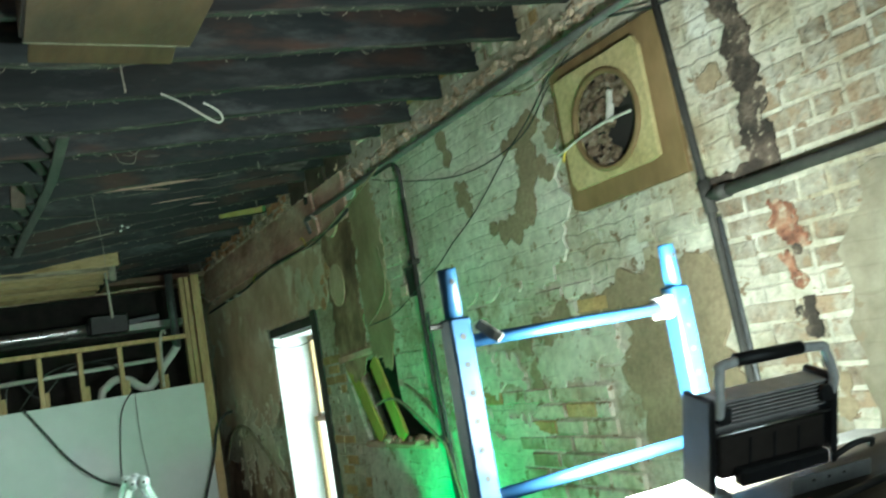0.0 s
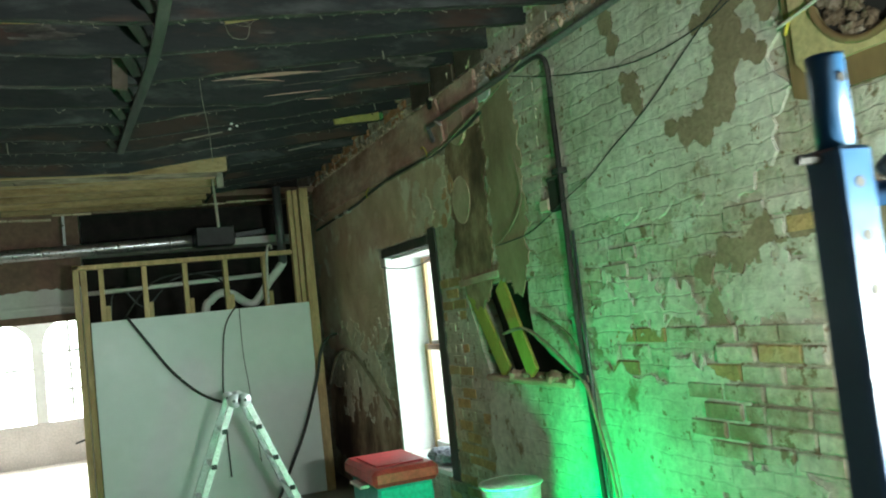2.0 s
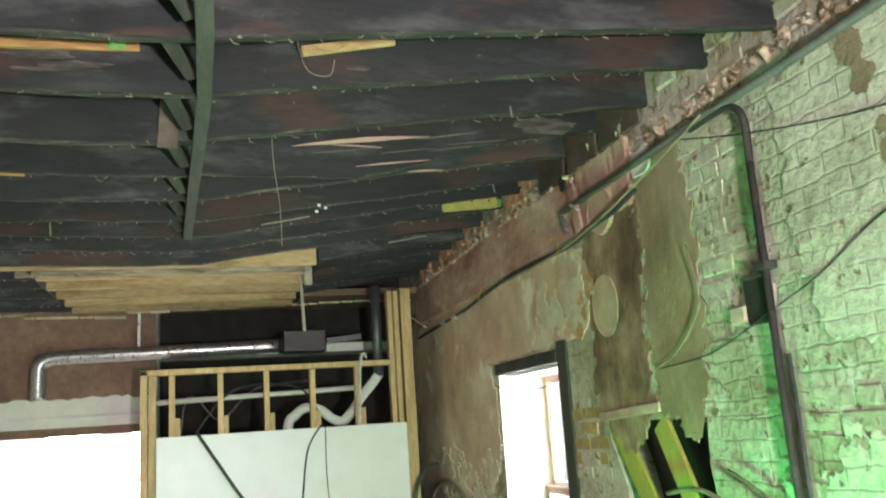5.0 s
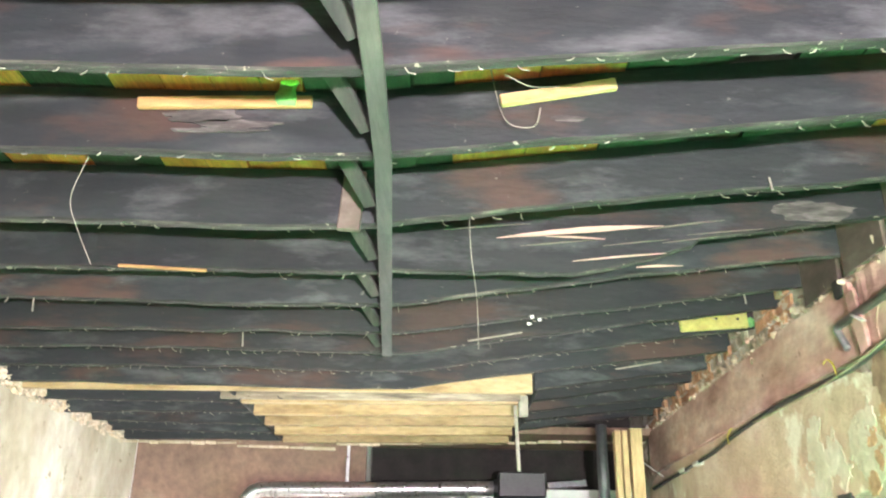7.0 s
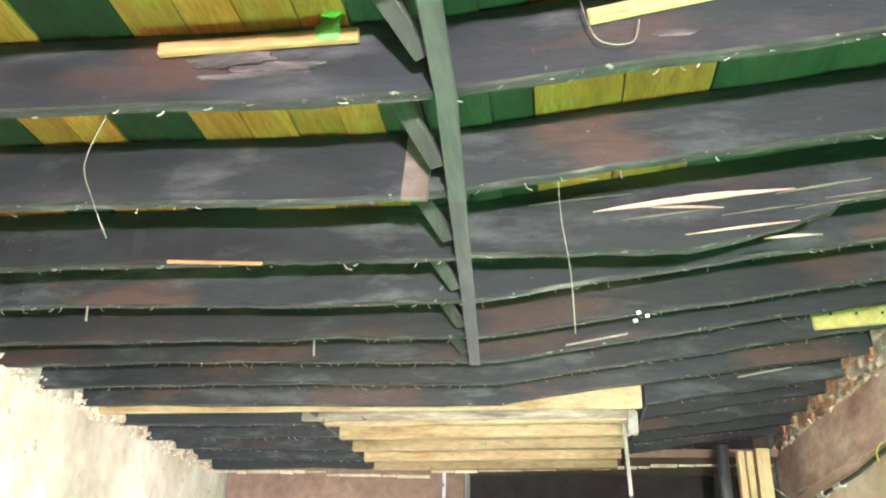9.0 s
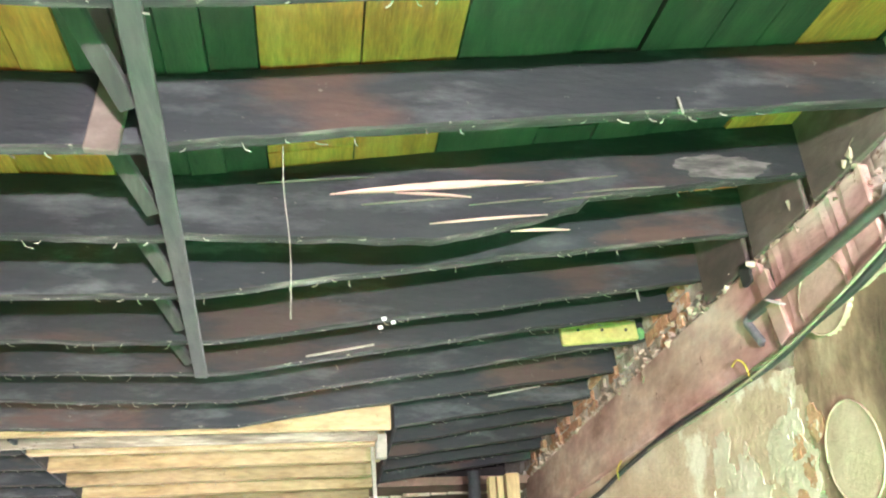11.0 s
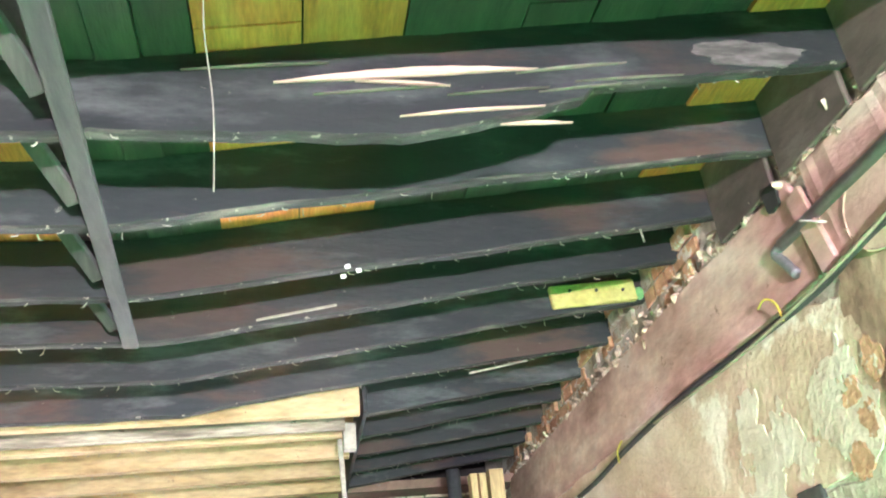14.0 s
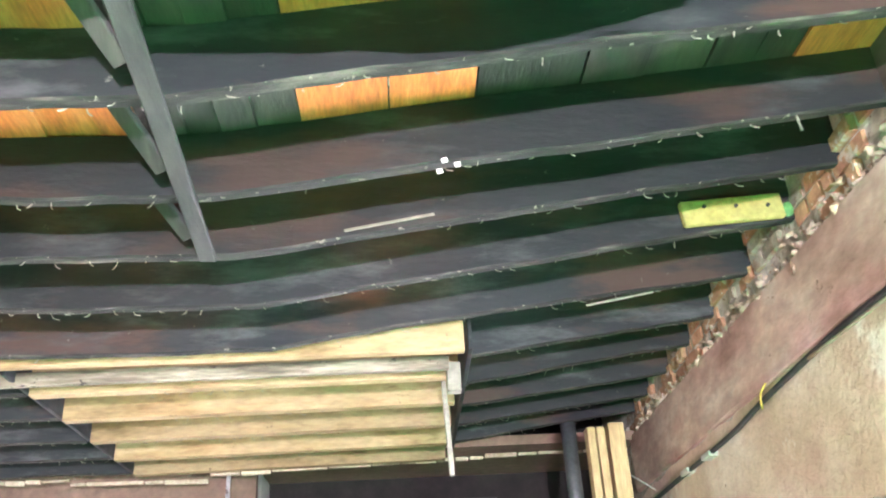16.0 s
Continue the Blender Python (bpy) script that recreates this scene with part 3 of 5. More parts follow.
            y += ln + rnd.uniform(0.01, 0.05)
    return out


def rows_ceiling():
    ys = [-2.6 + 0.4 * k for k in range(19)]
    ys += [5.02, 5.52, 5.99, 6.41, 6.84, 7.19, 7.58, 8.02, 8.5, 8.9, 9.3, 9.7, END_Y]
    return ys


def joist(yb, k, spans=((LEFT_X - 0.12, WALL_X + 0.12),)):
    """One old joist: its back lower edge lies at yb; worn along the bottom."""
    rnd = random.Random(100 + k)
    ph = rnd.uniform(0, 9)
    broken = abs(yb - 5.99) < 0.01
    th = thing("joist", (0.5, yb, 3.0), "sagging soot-dark old timber joist across the room", "joist", "old ceiling joists")
    for x_a, x_b in spans:
        bm = bmesh.new()
        n = max(8, round((x_b - x_a) * (26 if broken else 11)))
        rings = []
        for i in range(n + 1):
            x = x_a + (x_b - x_a) * i / n
            z = under(x, yb) + rnd.uniform(-0.003, 0.003) + 0.006 * math.sin(2.1 * x + ph) + 0.008 * noise.noise(Vector((x * 3, yb * 7, 0)))
            if broken:
                if 0.8 < x < 1.97:
                    z += (2.99 - under(x, yb)) * (1 - 0.75 * min(1.0, max(0.0, (x - 1.5) / 0.42)))
            y = yb + 0.012 * math.sin(1.3 * x + ph) * (0.4 if yb > 5 else 1)
            y -= 0.004
            t = 0.042 + rnd.uniform(-0.002, 0.002)
            top = under(x, yb) + 0.202
            rings.append([bm.verts.new(p) for p in ((x, y - t, z + 0.005), (x, y - t + 0.006, z - 0.001), (x, y - 0.004, z), (x, y, z + 0.006), (x, y, top), (x, y - t, top))])
        for a, b in zip(rings, rings[1:]):
            for j in range(6):
                f = bm.faces.new((a[j], a[(j + 1) % 6], b[(j + 1) % 6], b[j]))
                f.material_index = 1 if j < 3 else 0
        bm.faces.new(rings[0])
        bm.faces.new(rings[-1][::-1])
        bmesh.ops.recalc_face_normals(bm, faces=bm.faces)
        part("beam", bm, ["joist", "joist_rim"], th)
    # slivers of lath and nails left along the bottom edge
    bm = bmesh.new()
    x = -1.5 + rnd.uniform(0, 0.1)
    while x < 2.6:
        if rnd.random() < 0.8:
            z = under(x, yb)
            d = Vector((rnd.uniform(-0.014, 0.016), rnd.uniform(-0.01, 0.01), -rnd.uniform(0.008, 0.024)))
            p = Vector((x, yb - rnd.uniform(0.003, 0.03), z + 0.004))
            tube([p, p + d * 0.7, p + d + Vector((d.x * 0.8 + 0.003, 0, 0.002))], rnd.uniform(0.0012, 0.0022), 4, False, bm=bm)
        x += rnd.uniform(0.04, 0.11)
    part("lath_nails", bm, "nail", th, "pale broken lath nails")["kind"] = "stuff"
    return th


CUT = ((LEFT_X - 0.12, -0.345), (1.60, WALL_X + 0.12))
JOISTS = [joist(y, k, CUT) if y > 8.3 else joist(y, k) for k, y in enumerate(sorted(rows_ceiling()))]


def ceiling():
    """The floor boards of the storey above, laid along the room, in one mesh."""
    rnd = random.Random(8)
    bm = bmesh.new()
    fresh = [(-0.95, -0.66), (-0.48, -0.2), (0.05, 0.6), (1.03, 1.53), (2.50, 2.76)]
    cuts = [-1.8, -1.62, -1.45, -1.25, -1.08, -0.95, -0.82, -0.66, -0.48, -0.34, -0.2, -0.06, 0.05, 0.20, 0.34, 0.48, 0.6, 0.72, 0.81, 0.91, 1.03, 1.28, 1.53, 1.84, 2.03, 2.22, 2.37, 2.50, 2.76, 2.95]
    for a, b in zip(cuts, cuts[1:]):
        y = -3.0
        while y < 10.2:
            ye = min(10.3, y + rnd.uniform(1.2, 2.4))
            mid = (a + b) / 2
            is_new = any(p <= mid <= q for p, q in fresh) and y > 0.5
            lift = 0.205 + rnd.uniform(0, 0.006)
            vs = box(bm, (a + 0.002, y, 0.0), (b - 0.003, ye - 0.004, 0.022), 0, 1 if is_new else 0)
            for v in vs:
                v.co.z += under(v.co.x, v.co.y) + lift
            y = ye
    # unseen slab added above the boards to close the room
    box(bm, (LEFT_X - 0.4, -3.0, 3.62), (WALL_X + 0.4, 11.2, 3.75))
    return tagged(part("ceiling", bm, ["board_dark", "board_new"]), "floor boards seen between the joists, some orange and newer", "ceiling", kind="structure")


ceiling()

# plastered side wall
bm = bmesh.new()
box(bm, (LEFT_X - 0.3, -3.0, -0.1), (LEFT_X, 10.4, 3.7))
tagged(part("wall_left", bm, "left_plaster"), "pale patchy plastered wall", "wall", kind="structure")
# unseen front wall behind the walker, with an assumed wide shop opening
bm = bmesh.new()
box(bm, (LEFT_X - 0.3, -3.0, -0.1), (LEFT_X + 0.25, -2.7, 3.75))
box(bm, (WALL_X - 0.25, -3.0, -0.1), (WALL_X + 0.4, -2.7, 3.75))
box(bm, (LEFT_X + 0.25, -3.0, 2.75), (WALL_X - 0.25, -2.7, 3.75))
tagged(part("wall_front", bm, "left_plaster"), "plain unseen front wall with an assumed wide opening to the street", "wall", kind="structure")


def rubble(name, x, y0, y1, z, count, seed, reach):
    rnd = random.Random(seed)
    bm = bmesh.new()
    for _ in range(count):
        s = rnd.uniform(0.005, 0.013) if rnd.random() < 0.85 else rnd.uniform(0.013, 0.026)
        p = (x - rnd.uniform(-0.015, reach), rnd.uniform(y0, y1), z(rnd))
        r = bmesh.ops.create_icosphere(bm, subdivisions=1, radius=s, matrix=Matrix.Translation(p) @ Euler((rnd.uniform(0, 6), rnd.uniform(0, 6), 0)).to_matrix().to_4x4() @ Matrix.Diagonal((0.7, rnd.uniform(0.8, 2.4), rnd.uniform(0.5, 1.1), 1)))
        for v in r["verts"]:
            v.co += Vector((rnd.uniform(-1, 1), rnd.uniform(-1, 1), rnd.uniform(-1, 1))) * s * 0.5
    ob = part(name, bm, "rubble")
    return tagged(ob, "crumbled mortar and brick bits along the wall top", "rubble", kind="stuff")


rubble("rubble", WALL_X, 5.7, 10.0, lambda r: 3.128 + r.uniform(-0.01, 0.03) * (1 if r.random() < 0.75 else 3.0), 950, 3, 0.015)
rubble("rubble", WALL_X, 2.2, 5.7, lambda r: 3.03 + r.uniform(-0.015, 0.07), 450, 5, 0.012)
rubble("rubble", LEFT_X + 0.03, 5.5, 10.0, lambda r: 2.99 + r.uniform(-0.025, 0.06), 700, 6, 0.03)

# red-brown timber along the top of the brick wall, in two lengths
for a, b, tilt in ((5.70, 6.28, 0.0), (6.36, 10.2, 0.0)):
    bm = bmesh.new()
    box(bm, (WALL_X - 0.022, a, 2.80 if a < 6 else 2.79), (WALL_X + 0.1, b, 3.13), 0.006)
    bmesh.ops.subdivide_edges(bm, edges=[e for e in bm.edges if abs(e.verts[0].co.y - e.verts[1].co.y) > 0.3], cuts=16)
    rnd = random.Random(int(a * 10))
    for v in bm.verts:
        v.co.x += rnd.uniform(-0.004, 0.004)
        v.co.z += rnd.uniform(-0.006, 0.006)
    tagged(part("wall_plate", bm, "red_beam"), "red-brown timber set along the wall top", "beam", kind="structure")
bm = beamed((WALL_X - 0.03, 6.33, 3.06), (WALL_X - 0.03, 6.27, 2.79), 0.02, 0.075, up=(0, 1, 0))
tagged(part("wall_cleat", bm, "red_beam"), "short red-brown board fixed over the beam joint", "board")

# plaster and soot patches on the brick wall
patch("plaster_far", 6.24, 10.35, 2.24, 2.79, WALL_X, 0.0080, "plaster_brown", "brown stained plaster above the window", 0.02, 2, 30)
patch("plaster_far", 7.97, 10.35, 1.35, 2.30, WALL_X, 0.0075, "plaster_brown", "brown stained plaster beside the window", 0.05, 12, 24)
patch("plaster_far_low", 7.97, 10.35, 0.2, 1.0, WALL_X, 0.0065, "plaster_soot", "dark stained plaster low by the window", 0.05, 13, 24)
flake("plaster_soot_band", [(6.0, 1.98 + 0.12 * k, 0.30) for k in range(7)], WALL_X - 0.001, 0.004, "plaster_soot", "sooty brown plaster band of a closed flue", 0.25, 18, cell=0.012)
patch("oval_patch", 5.97, 6.25, 2.22, 2.53, WALL_X, 0.016, "oval_plaster", "oval plaster patch over an old hole", 0.006, 4, 10, oval=True)
patch("oval_patch", 5.90, 6.17, 2.73, 2.97, WALL_X, 0.0440, "oval_plaster", "oval plaster patch over an old hole", 0.006, 5, 10, oval=True)
flake("plaster_flue_side", [(5.47, 1.98 + 0.12 * k, 0.24) for k in range(8)], WALL_X - 0.001, 0.0025, "flue_tan", "tan plaster strip beside the flue", 0.35, 19, cell=0.012)
patch("plaster_upper", 3.25, 4.62, 2.0, 3.02, WALL_X, 0.012, "plaster_green", "flaking pale paint over plaster", 0.07, 7, 26)
patch("plaster_low", 4.05, 4.95, 0.3, 1.30, WALL_X, 0.013, "plaster_green", "smooth pale plaster low on the wall", 0.06, 8, 20)
patch("plaster_low", 4.78, 6.0, 0.25, 1.20, WALL_X, 0.014, "plaster_green", "smooth pale plaster under the vent", 0.05, 9, 20)
patch("plaster_side", 2.46, 3.02, 1.22, 1.95, WALL_X, 0.013, "peel", "bare brown render where paint fell off", 0.06, 10, 16)
BARE_LABEL = "bare brown render where the paint has peeled"
flake("peeled_patch", [(3.47, 2.62, 0.10), (3.50, 2.50, 0.08), (3.53, 2.42, 0.08), (3.56, 2.34, 0.09), (3.66, 2.29, 0.075), (3.76, 2.29, 0.06), (3.86, 2.32, 0.045), (3.42, 2.72, 0.08), (3.54, 2.69, 0.06), (3.63, 2.68, 0.05), (3.36, 2.52, 0.05), (3.31, 2.47, 0.045)], WALL_X - 0.0075, 0.003, "peel", BARE_LABEL, 0.38, 1)
flake("peeled_patch", [(4.23, 2.89, 0.07), (4.20, 2.80, 0.05)], WALL_X - 0.0075, 0.003, "peel", BARE_LABEL, 0.6, 2)
flake("peeled_patch", [(4.10, 2.55, 0.06), (4.07, 2.47, 0.04), (4.15, 2.62, 0.03)], WALL_X - 0.0075, 0.003, "peel", BARE_LABEL, 0.6, 3)
flake("peeled_patch", [(3.24, 2.62, 0.05), (3.22, 2.72, 0.05)], WALL_X - 0.0075, 0.003, "peel", BARE_LABEL, 0.6, 4)
flake("peeled_band", [(3.76, 1.72, 0.07), (3.60, 1.78, 0.08), (3.42, 1.81, 0.08), (3.22, 1.83, 0.08), (3.05, 1.84, 0.08), (3.72, 1.60, 0.06), (3.72, 1.50, 0.05)], WALL_X - 0.004, 0.002, "peel", BARE_LABEL, 0.7, 5)
# a brightly lit spot of the wall, put into colour as a pale patch
flake("white_flake", [(3.55, 1.62, 0.10), (3.42, 1.64, 0.10), (3.27, 1.67, 0.11), (3.12, 1.69, 0.10), (3.30, 1.54, 0.09)], WALL_X - 0.006, 0.003, "plaster_green", "ragged pale patch on the painted wall", 0.8, 6)
flake("white_flake", [(4.4, 1.62, 0.14), (4.15, 1.60, 0.12), (3.95, 1.60, 0.10), (4.55, 1.5, 0.12)], WALL_X - 0.005, 0.003, "plaster_green", "ragged pale patch on the painted wall", 0.8, 7)
flake("plaster_low", [(3.95, 1.05, 0.30), (3.75, 1.15, 0.16), (4.1, 0.8, 0.35), (3.5, 0.7, 0.3)], WALL_X - 0.006, 0.004, "plaster_green", "smooth pale plaster low on the wall", 0.28, 8, cell=0.012)
SOOT_LABEL = "black sooty chase in the brickwork"
flake("soot_chase", [(2.20, 2.95, 0.06), (2.19, 2.85, 0.06), (2.17, 2.74, 0.06), (2.16, 2.62, 0.062), (2.15, 2.50, 0.065), (2.15, 2.38, 0.065), (2.14, 2.27, 0.07), (2.13, 2.19, 0.065)], WALL_X - 0.006, 0.003, "soot", SOOT_LABEL, 0.45, 9)
flake("soot_chase", [(2.24, 2.17, 0.04), (2.31, 2.165, 0.04), (2.37, 2.16, 0.035)], WALL_X - 0.007, 0.003, "soot", SOOT_LABEL, 0.6, 10)
flake("red_brick_scar", [(2.12, 2.01, 0.05), (2.10, 1.93, 0.055), (2.13, 1.86, 0.045), (2.10, 1.79, 0.045)], WALL_X - 0.006, 0.003, "scar_red", "bare red brick scar below the pipe", 1.0, 11)
flake("soot_scar", [(2.09, 1.88, 0.025), (2.11, 1.69, 0.045), (2.09, 1.62, 0.035), (2.07, 1.52, 0.03)], WALL_X - 0.009, 0.002, "soot", "dark scar in the paint", 0.6, 12)
flake("soot_scar", [(2.03, 1.45, 0.03), (2.05, 1.36, 0.04)], WALL_X - 0.009, 0.002, "peel", "dark scar in the paint", 0.7, 13)
flake("white_flake", [(6.95, 2.50, 0.10), (6.76, 2.43, 0.14), (6.52, 2.46, 0.10), (6.39, 2.54, 0.06), (6.42, 2.36, 0.10), (6.95, 2.35, 0.12)], WALL_X - 0.0055, 0.002, "paint_scab", "pale paint left in scabs on the plaster", 0.9, 15)
flake("red_smear", [(6.27, 2.51, 0.05), (6.39, 2.46, 0.05), (6.36, 2.38, 0.05), (6.45, 2.28, 0.05)], WALL_X - 0.0055, 0.003, "brick_orange", "red brick showing through the plaster", 0.8, 16)
flake("white_flake", [(9.4, 1.45, 0.18), (9.0, 1.35, 0.22), (8.5, 1.2, 0.22), (9.3, 1.1, 0.22), (8.8, 1.0, 0.22), (8.3, 0.95, 0.18), (8.2, 1.5, 0.12), (9.5, 0.85, 0.18)], WALL_X - 0.0055, 0.003, "paint_scab", "white paint flaking beside the window", 1.0, 17, cell=0.014)
patch("white_plaster_lump", 5.50, 5.68, 2.90, 3.03, WALL_X, 0.03, "white_paint", "lump of white plaster at the beam end", 0.02, 47, 8)
# no real gap here: a near-black slab carries its shade as colour
patch("joist_pocket", 6.40, 6.475, 3.065, 3.15, WALL_X - 0.027, 0.010, "void", "near-black slab standing in for the shaded gap beside a joist end", 0.01, 48, 8)
flake("peeled_patch", [(2.32, 2.53, 0.035), (2.28, 2.55, 0.03)], WALL_X - 0.006, 0.003, "peel", BARE_LABEL, 0.6, 14)
patch("plaster_pale", 0.9, 1.95, 0.5, 2.08, WALL_X, 0.012, "plaster_pale", "pale plastered stretch of wall", 0.05, 31, 18)

# ---- ceiling timbers ----


def hatch():
    th = thing("ceiling_repair", (0.6, 8.1, 3.0), "new yellow pine joists patched into the old ceiling", "joist repair")
    part("trimmer", beamed((-1.66, 8.105, 3.055), (1.555, 8.105, 3.06), 0.05, 0.13), "new_timber", th)
    for y in (8.5, 8.9, 9.3, 9.7, END_Y):
        part("new_joist", beamed((-0.32, y - 0.03, 3.10), (1.55, y - 0.03, 3.115), 0.06, 0.225), "new_timber", th)
    part("ledger", beamed((-0.42, 8.31, 3.012), (1.50, 8.31, 3.02), 0.03, 0.06), "dirty_batten", th, "dirty grey-brown ledger board")
    part("end_block", boxed((1.49, 8.32, 2.90), (1.55, 8.38, 3.03), 0.004), "nail", th, "pale end block")
    part("side_board", beamed((1.585, 8.15, 3.12), (1.585, 10.05, 3.12), 0.02, 0.20), "joist", th, "dark side board")
    part("side_board", beamed((-0.33, 8.2, 3.09), (-0.33, 10.05, 3.09), 0.02, 0.18), "joist", th, "dark side board")
    for k, x in enumerate((0.35, 0.55)):
        part("nail_plate", boxed((x, 8.255, 3.05), (x + 0.03, 8.272, 3.075), 0.002), "wire_pale", th)
    return th


hatch()
tagged(part("hanging_stick", beamed((1.48, 8.512, 3.08), (1.50, 8.512, 2.58), 0.022, 0.03, up=(0, 1, 0)), "nail"), "pale stick hanging from the new joists", "stick")
# pale lath strip where the joists end
bm = bmesh.new()
rnd = random.Random(12)
x = LEFT_X
while x < 2.7:
    ln = rnd.uniform(0.08, 0.35)
    z = 2.985 + 0.02 * max(0, x) + rnd.uniform(-0.006, 0.006) - (0.03 if -0.8 < x < 0 else 0)
    beam_between(bm, (x, END_Y + 0.02, z), (x + ln - 0.012, END_Y + 0.02, z + rnd.uniform(-0.006, 0.006)), 0.03, rnd.uniform(0.012, 0.026), bevel=0.002)
    x += ln
tagged(part("lath_strip", bm, "rubble"), "broken pale lath strip along the joist end", "lath", kind="stuff")

# bridging under and between the joists
SEG = [4.2, 4.6, 5.02, 5.52, 5.99, 6.41, 6.84, 7.17]
for a, b in zip(SEG, SEG[1:]):
    strut = thing("strut", (0.8, (a + b) / 2, 2.97), "grey bridging batten nailed under the joists", "batten", "bridging battens")
    xa, xb = [0.84 - 0.055 * max(0, y - 4.9) for y in (a, b)]
    part("batten", beamed((xa, a - 0.02, under(xa, a) - 0.010), (xb, b - 0.01, under(xb, b) - 0.010), 0.05, 0.018), "strut", strut)
    foot = a + 0.62 * (b - a)
    part("brace", beamed((xa - 0.21, a + 0.012, under(xa, a) + 0.185), (xb - 0.030, foot, under(xb, foot) + 0.006), 0.05, 0.02), "strut", strut)

tagged(part("cleat", beamed((0.705, 5.462, 3.165), (0.69, 5.455, 2.945), 0.075, 0.022, up=(0, 1, 0)), "blocking"), "loose pinkish-brown cleat beside the bridging batten", "cleat")
# boards closing the gaps between joist ends over the wall plate
for a, b in ((5.525, 5.943), (5.995, 6.363), (6.415, 6.793)):
    tagged(part("blocking_board", boxed((WALL_X - 0.028, a, 3.138), (WALL_X - 0.006, b, 3.45), 0.004), "blocking"), "brown board closing the gap between joist ends", "board", kind="structure")

# the broken joist's fresh splits
split = thing("split_wood", (1.7, 5.93, 3.1), "pale fresh splits along a cracked joist", "splinter")


def sliver(a, mid, b, y, name="splinter", material="split", deep=0.005):
    bm = bmesh.new()
    n = 18
    up, lo = [], []
    rnd = random.Random(int(a[0] * 97))
    for i in range(n + 1):
        t = i / n
        c = Vector(a) * (1 - t) + Vector(b) * t
        w = mid * (math.sin(math.pi * min(1, t * 1.02)) ** 0.8) * (1.15 - 0.4 * abs(t - 0.45))
        up.append(bm.verts.new((c.x, y - 0.001 - deep * math.sin(math.pi * t), c.y + w * rnd.uniform(0.8, 1.1))))
        lo.append(bm.verts.new((c.x, y - 0.002, c.y - w * 0.35 * rnd.uniform(0.5, 1.1))))
    for i in range(n):
        bm.faces.new((up[i], up[i + 1], lo[i + 1], lo[i]))
    r = bmesh.ops.extrude_face_region(bm, geom=bm.faces[:])
    bmesh.ops.translate(bm, verts=[g for g in r["geom"] if isinstance(g, bmesh.types.BMVert)], vec=(0, 0.008, 0))
    bmesh.ops.recalc_face_normals(bm, faces=bm.faces)
    part(name, bm, material, split)


FACE = 5.935
sliver((1.21, 3.128), 0.0135, (1.86, 3.188), FACE, deep=0.010)
sliver((1.40, 3.137), 0.0035, (1.63, 3.128), FACE)
sliver((1.80, 3.172), 0.0030, (2.10, 3.215), FACE, material="splint_old")
sliver((1.50, 3.035), 0.0030, (1.86, 3.072), FACE)
sliver((1.74, 3.012), 0.0040, (1.92, 3.020), FACE - 0.003)
for k, (x, z, ln) in enumerate(((1.00, 3.16, 0.34), (1.30, 3.095, 0.30), (1.62, 3.10, 0.26), (1.85, 3.115, 0.22), (1.95, 3.15, 0.3))):
    sliver((x, z), 0.0016, (x + ln, z + 0.03), FACE, material="splint_old", deep=0.003)

# battens, foam and scraps fixed to the joists
tagged(part("batten", beamed((0.14, 4.955, 3.115), (0.63, 4.955, 3.125), 0.02, 0.035), "batten_orange"), "orange pine batten nailed to a joist", "batten")
tagged(part("batten", beamed((1.16, 4.955, 3.135), (1.49, 4.955, 3.195), 0.02, 0.036), "new_timber"), "pale yellow pine batten nailed to a joist", "batten")
tagged(part("batten", beamed((-0.24, 5.93, 2.992), (0.10, 5.93, 2.974), 0.012, 0.012), "batten_orange"), "thin orange batten under a joist", "batten")
chip = thing("foam_strip", (2.53, 7.5, 3.28), "bright yellow foam strip tucked against a joist", "foam")
part("foam", beamed((2.335, 7.505, 3.275), (2.72, 7.505, 3.305), 0.03, 0.10, bevel=0.006), "yellow_foam", chip)
bm = bmesh.new()
bmesh.ops.create_icosphere(bm, subdivisions=2, radius=0.026, matrix=Matrix.Translation((2.735, 7.497, 3.285)) @ Matrix.Diagonal((0.8, 0.5, 1.2, 1)))
for v in bm.verts:
    v.co += noise.noise_vector(v.co * 40) * 0.008
part("foam_glob", bm, "green_scrap", chip, "blob of greenish set foam", smooth=True)
for k in range(3):
    part("screw", tube([(2.42 + 0.12 * k, 7.494, 3.30), (2.42 + 0.12 * k, 7.484, 3.30)], 0.008, 6, False), "pipe_dark", chip)
for x, z in ((1.42, 3.075), (1.405, 3.04), (1.455, 3.06)):
    tagged(part("paper_scrap", beamed((x, 6.785, z), (x + 0.016, 6.785, z + 0.003), 0.004, 0.013, bevel=0), "white_paint"), "torn white paper scrap on a joist", "paper")
for x, y, z in ((1.13, 7.13, 3.05), (2.05, 7.96, 3.12)):
    tagged(part("splinter", beamed((x, y, z), (x + 0.28, y, z + 0.05), 0.005, 0.008, bevel=0), "nail"), "pale wood splinter on a joist", "splinter")


def smear(cx, cz, hx, hz, y, seed, material, label):
    """A thin irregular crust on a joist's front face."""
    bm = bmesh.new()
    n = 40
    ring = []
    for k in range(n):
        a = 2 * math.pi * k / n
        q = Vector((math.cos(a) * 2, math.sin(a) * 2, seed))
        r = 1 + 0.4 * noise.noise(q) + 0.22 * noise.noise(q * 2.5)
        ring.append((cx + hx * r * math.cos(a), cz + hz * r * math.sin(a)))
    f = [bm.verts.new((x, y - 0.001, z)) for x, z in ring]
    g = [bm.verts.new((x, y + 0.006, z)) for x, z in ring]
    bm.faces.new(f)
    for k in range(n):
        bm.faces.new((f[k], g[k], g[(k + 1) % n], f[(k + 1) % n]))
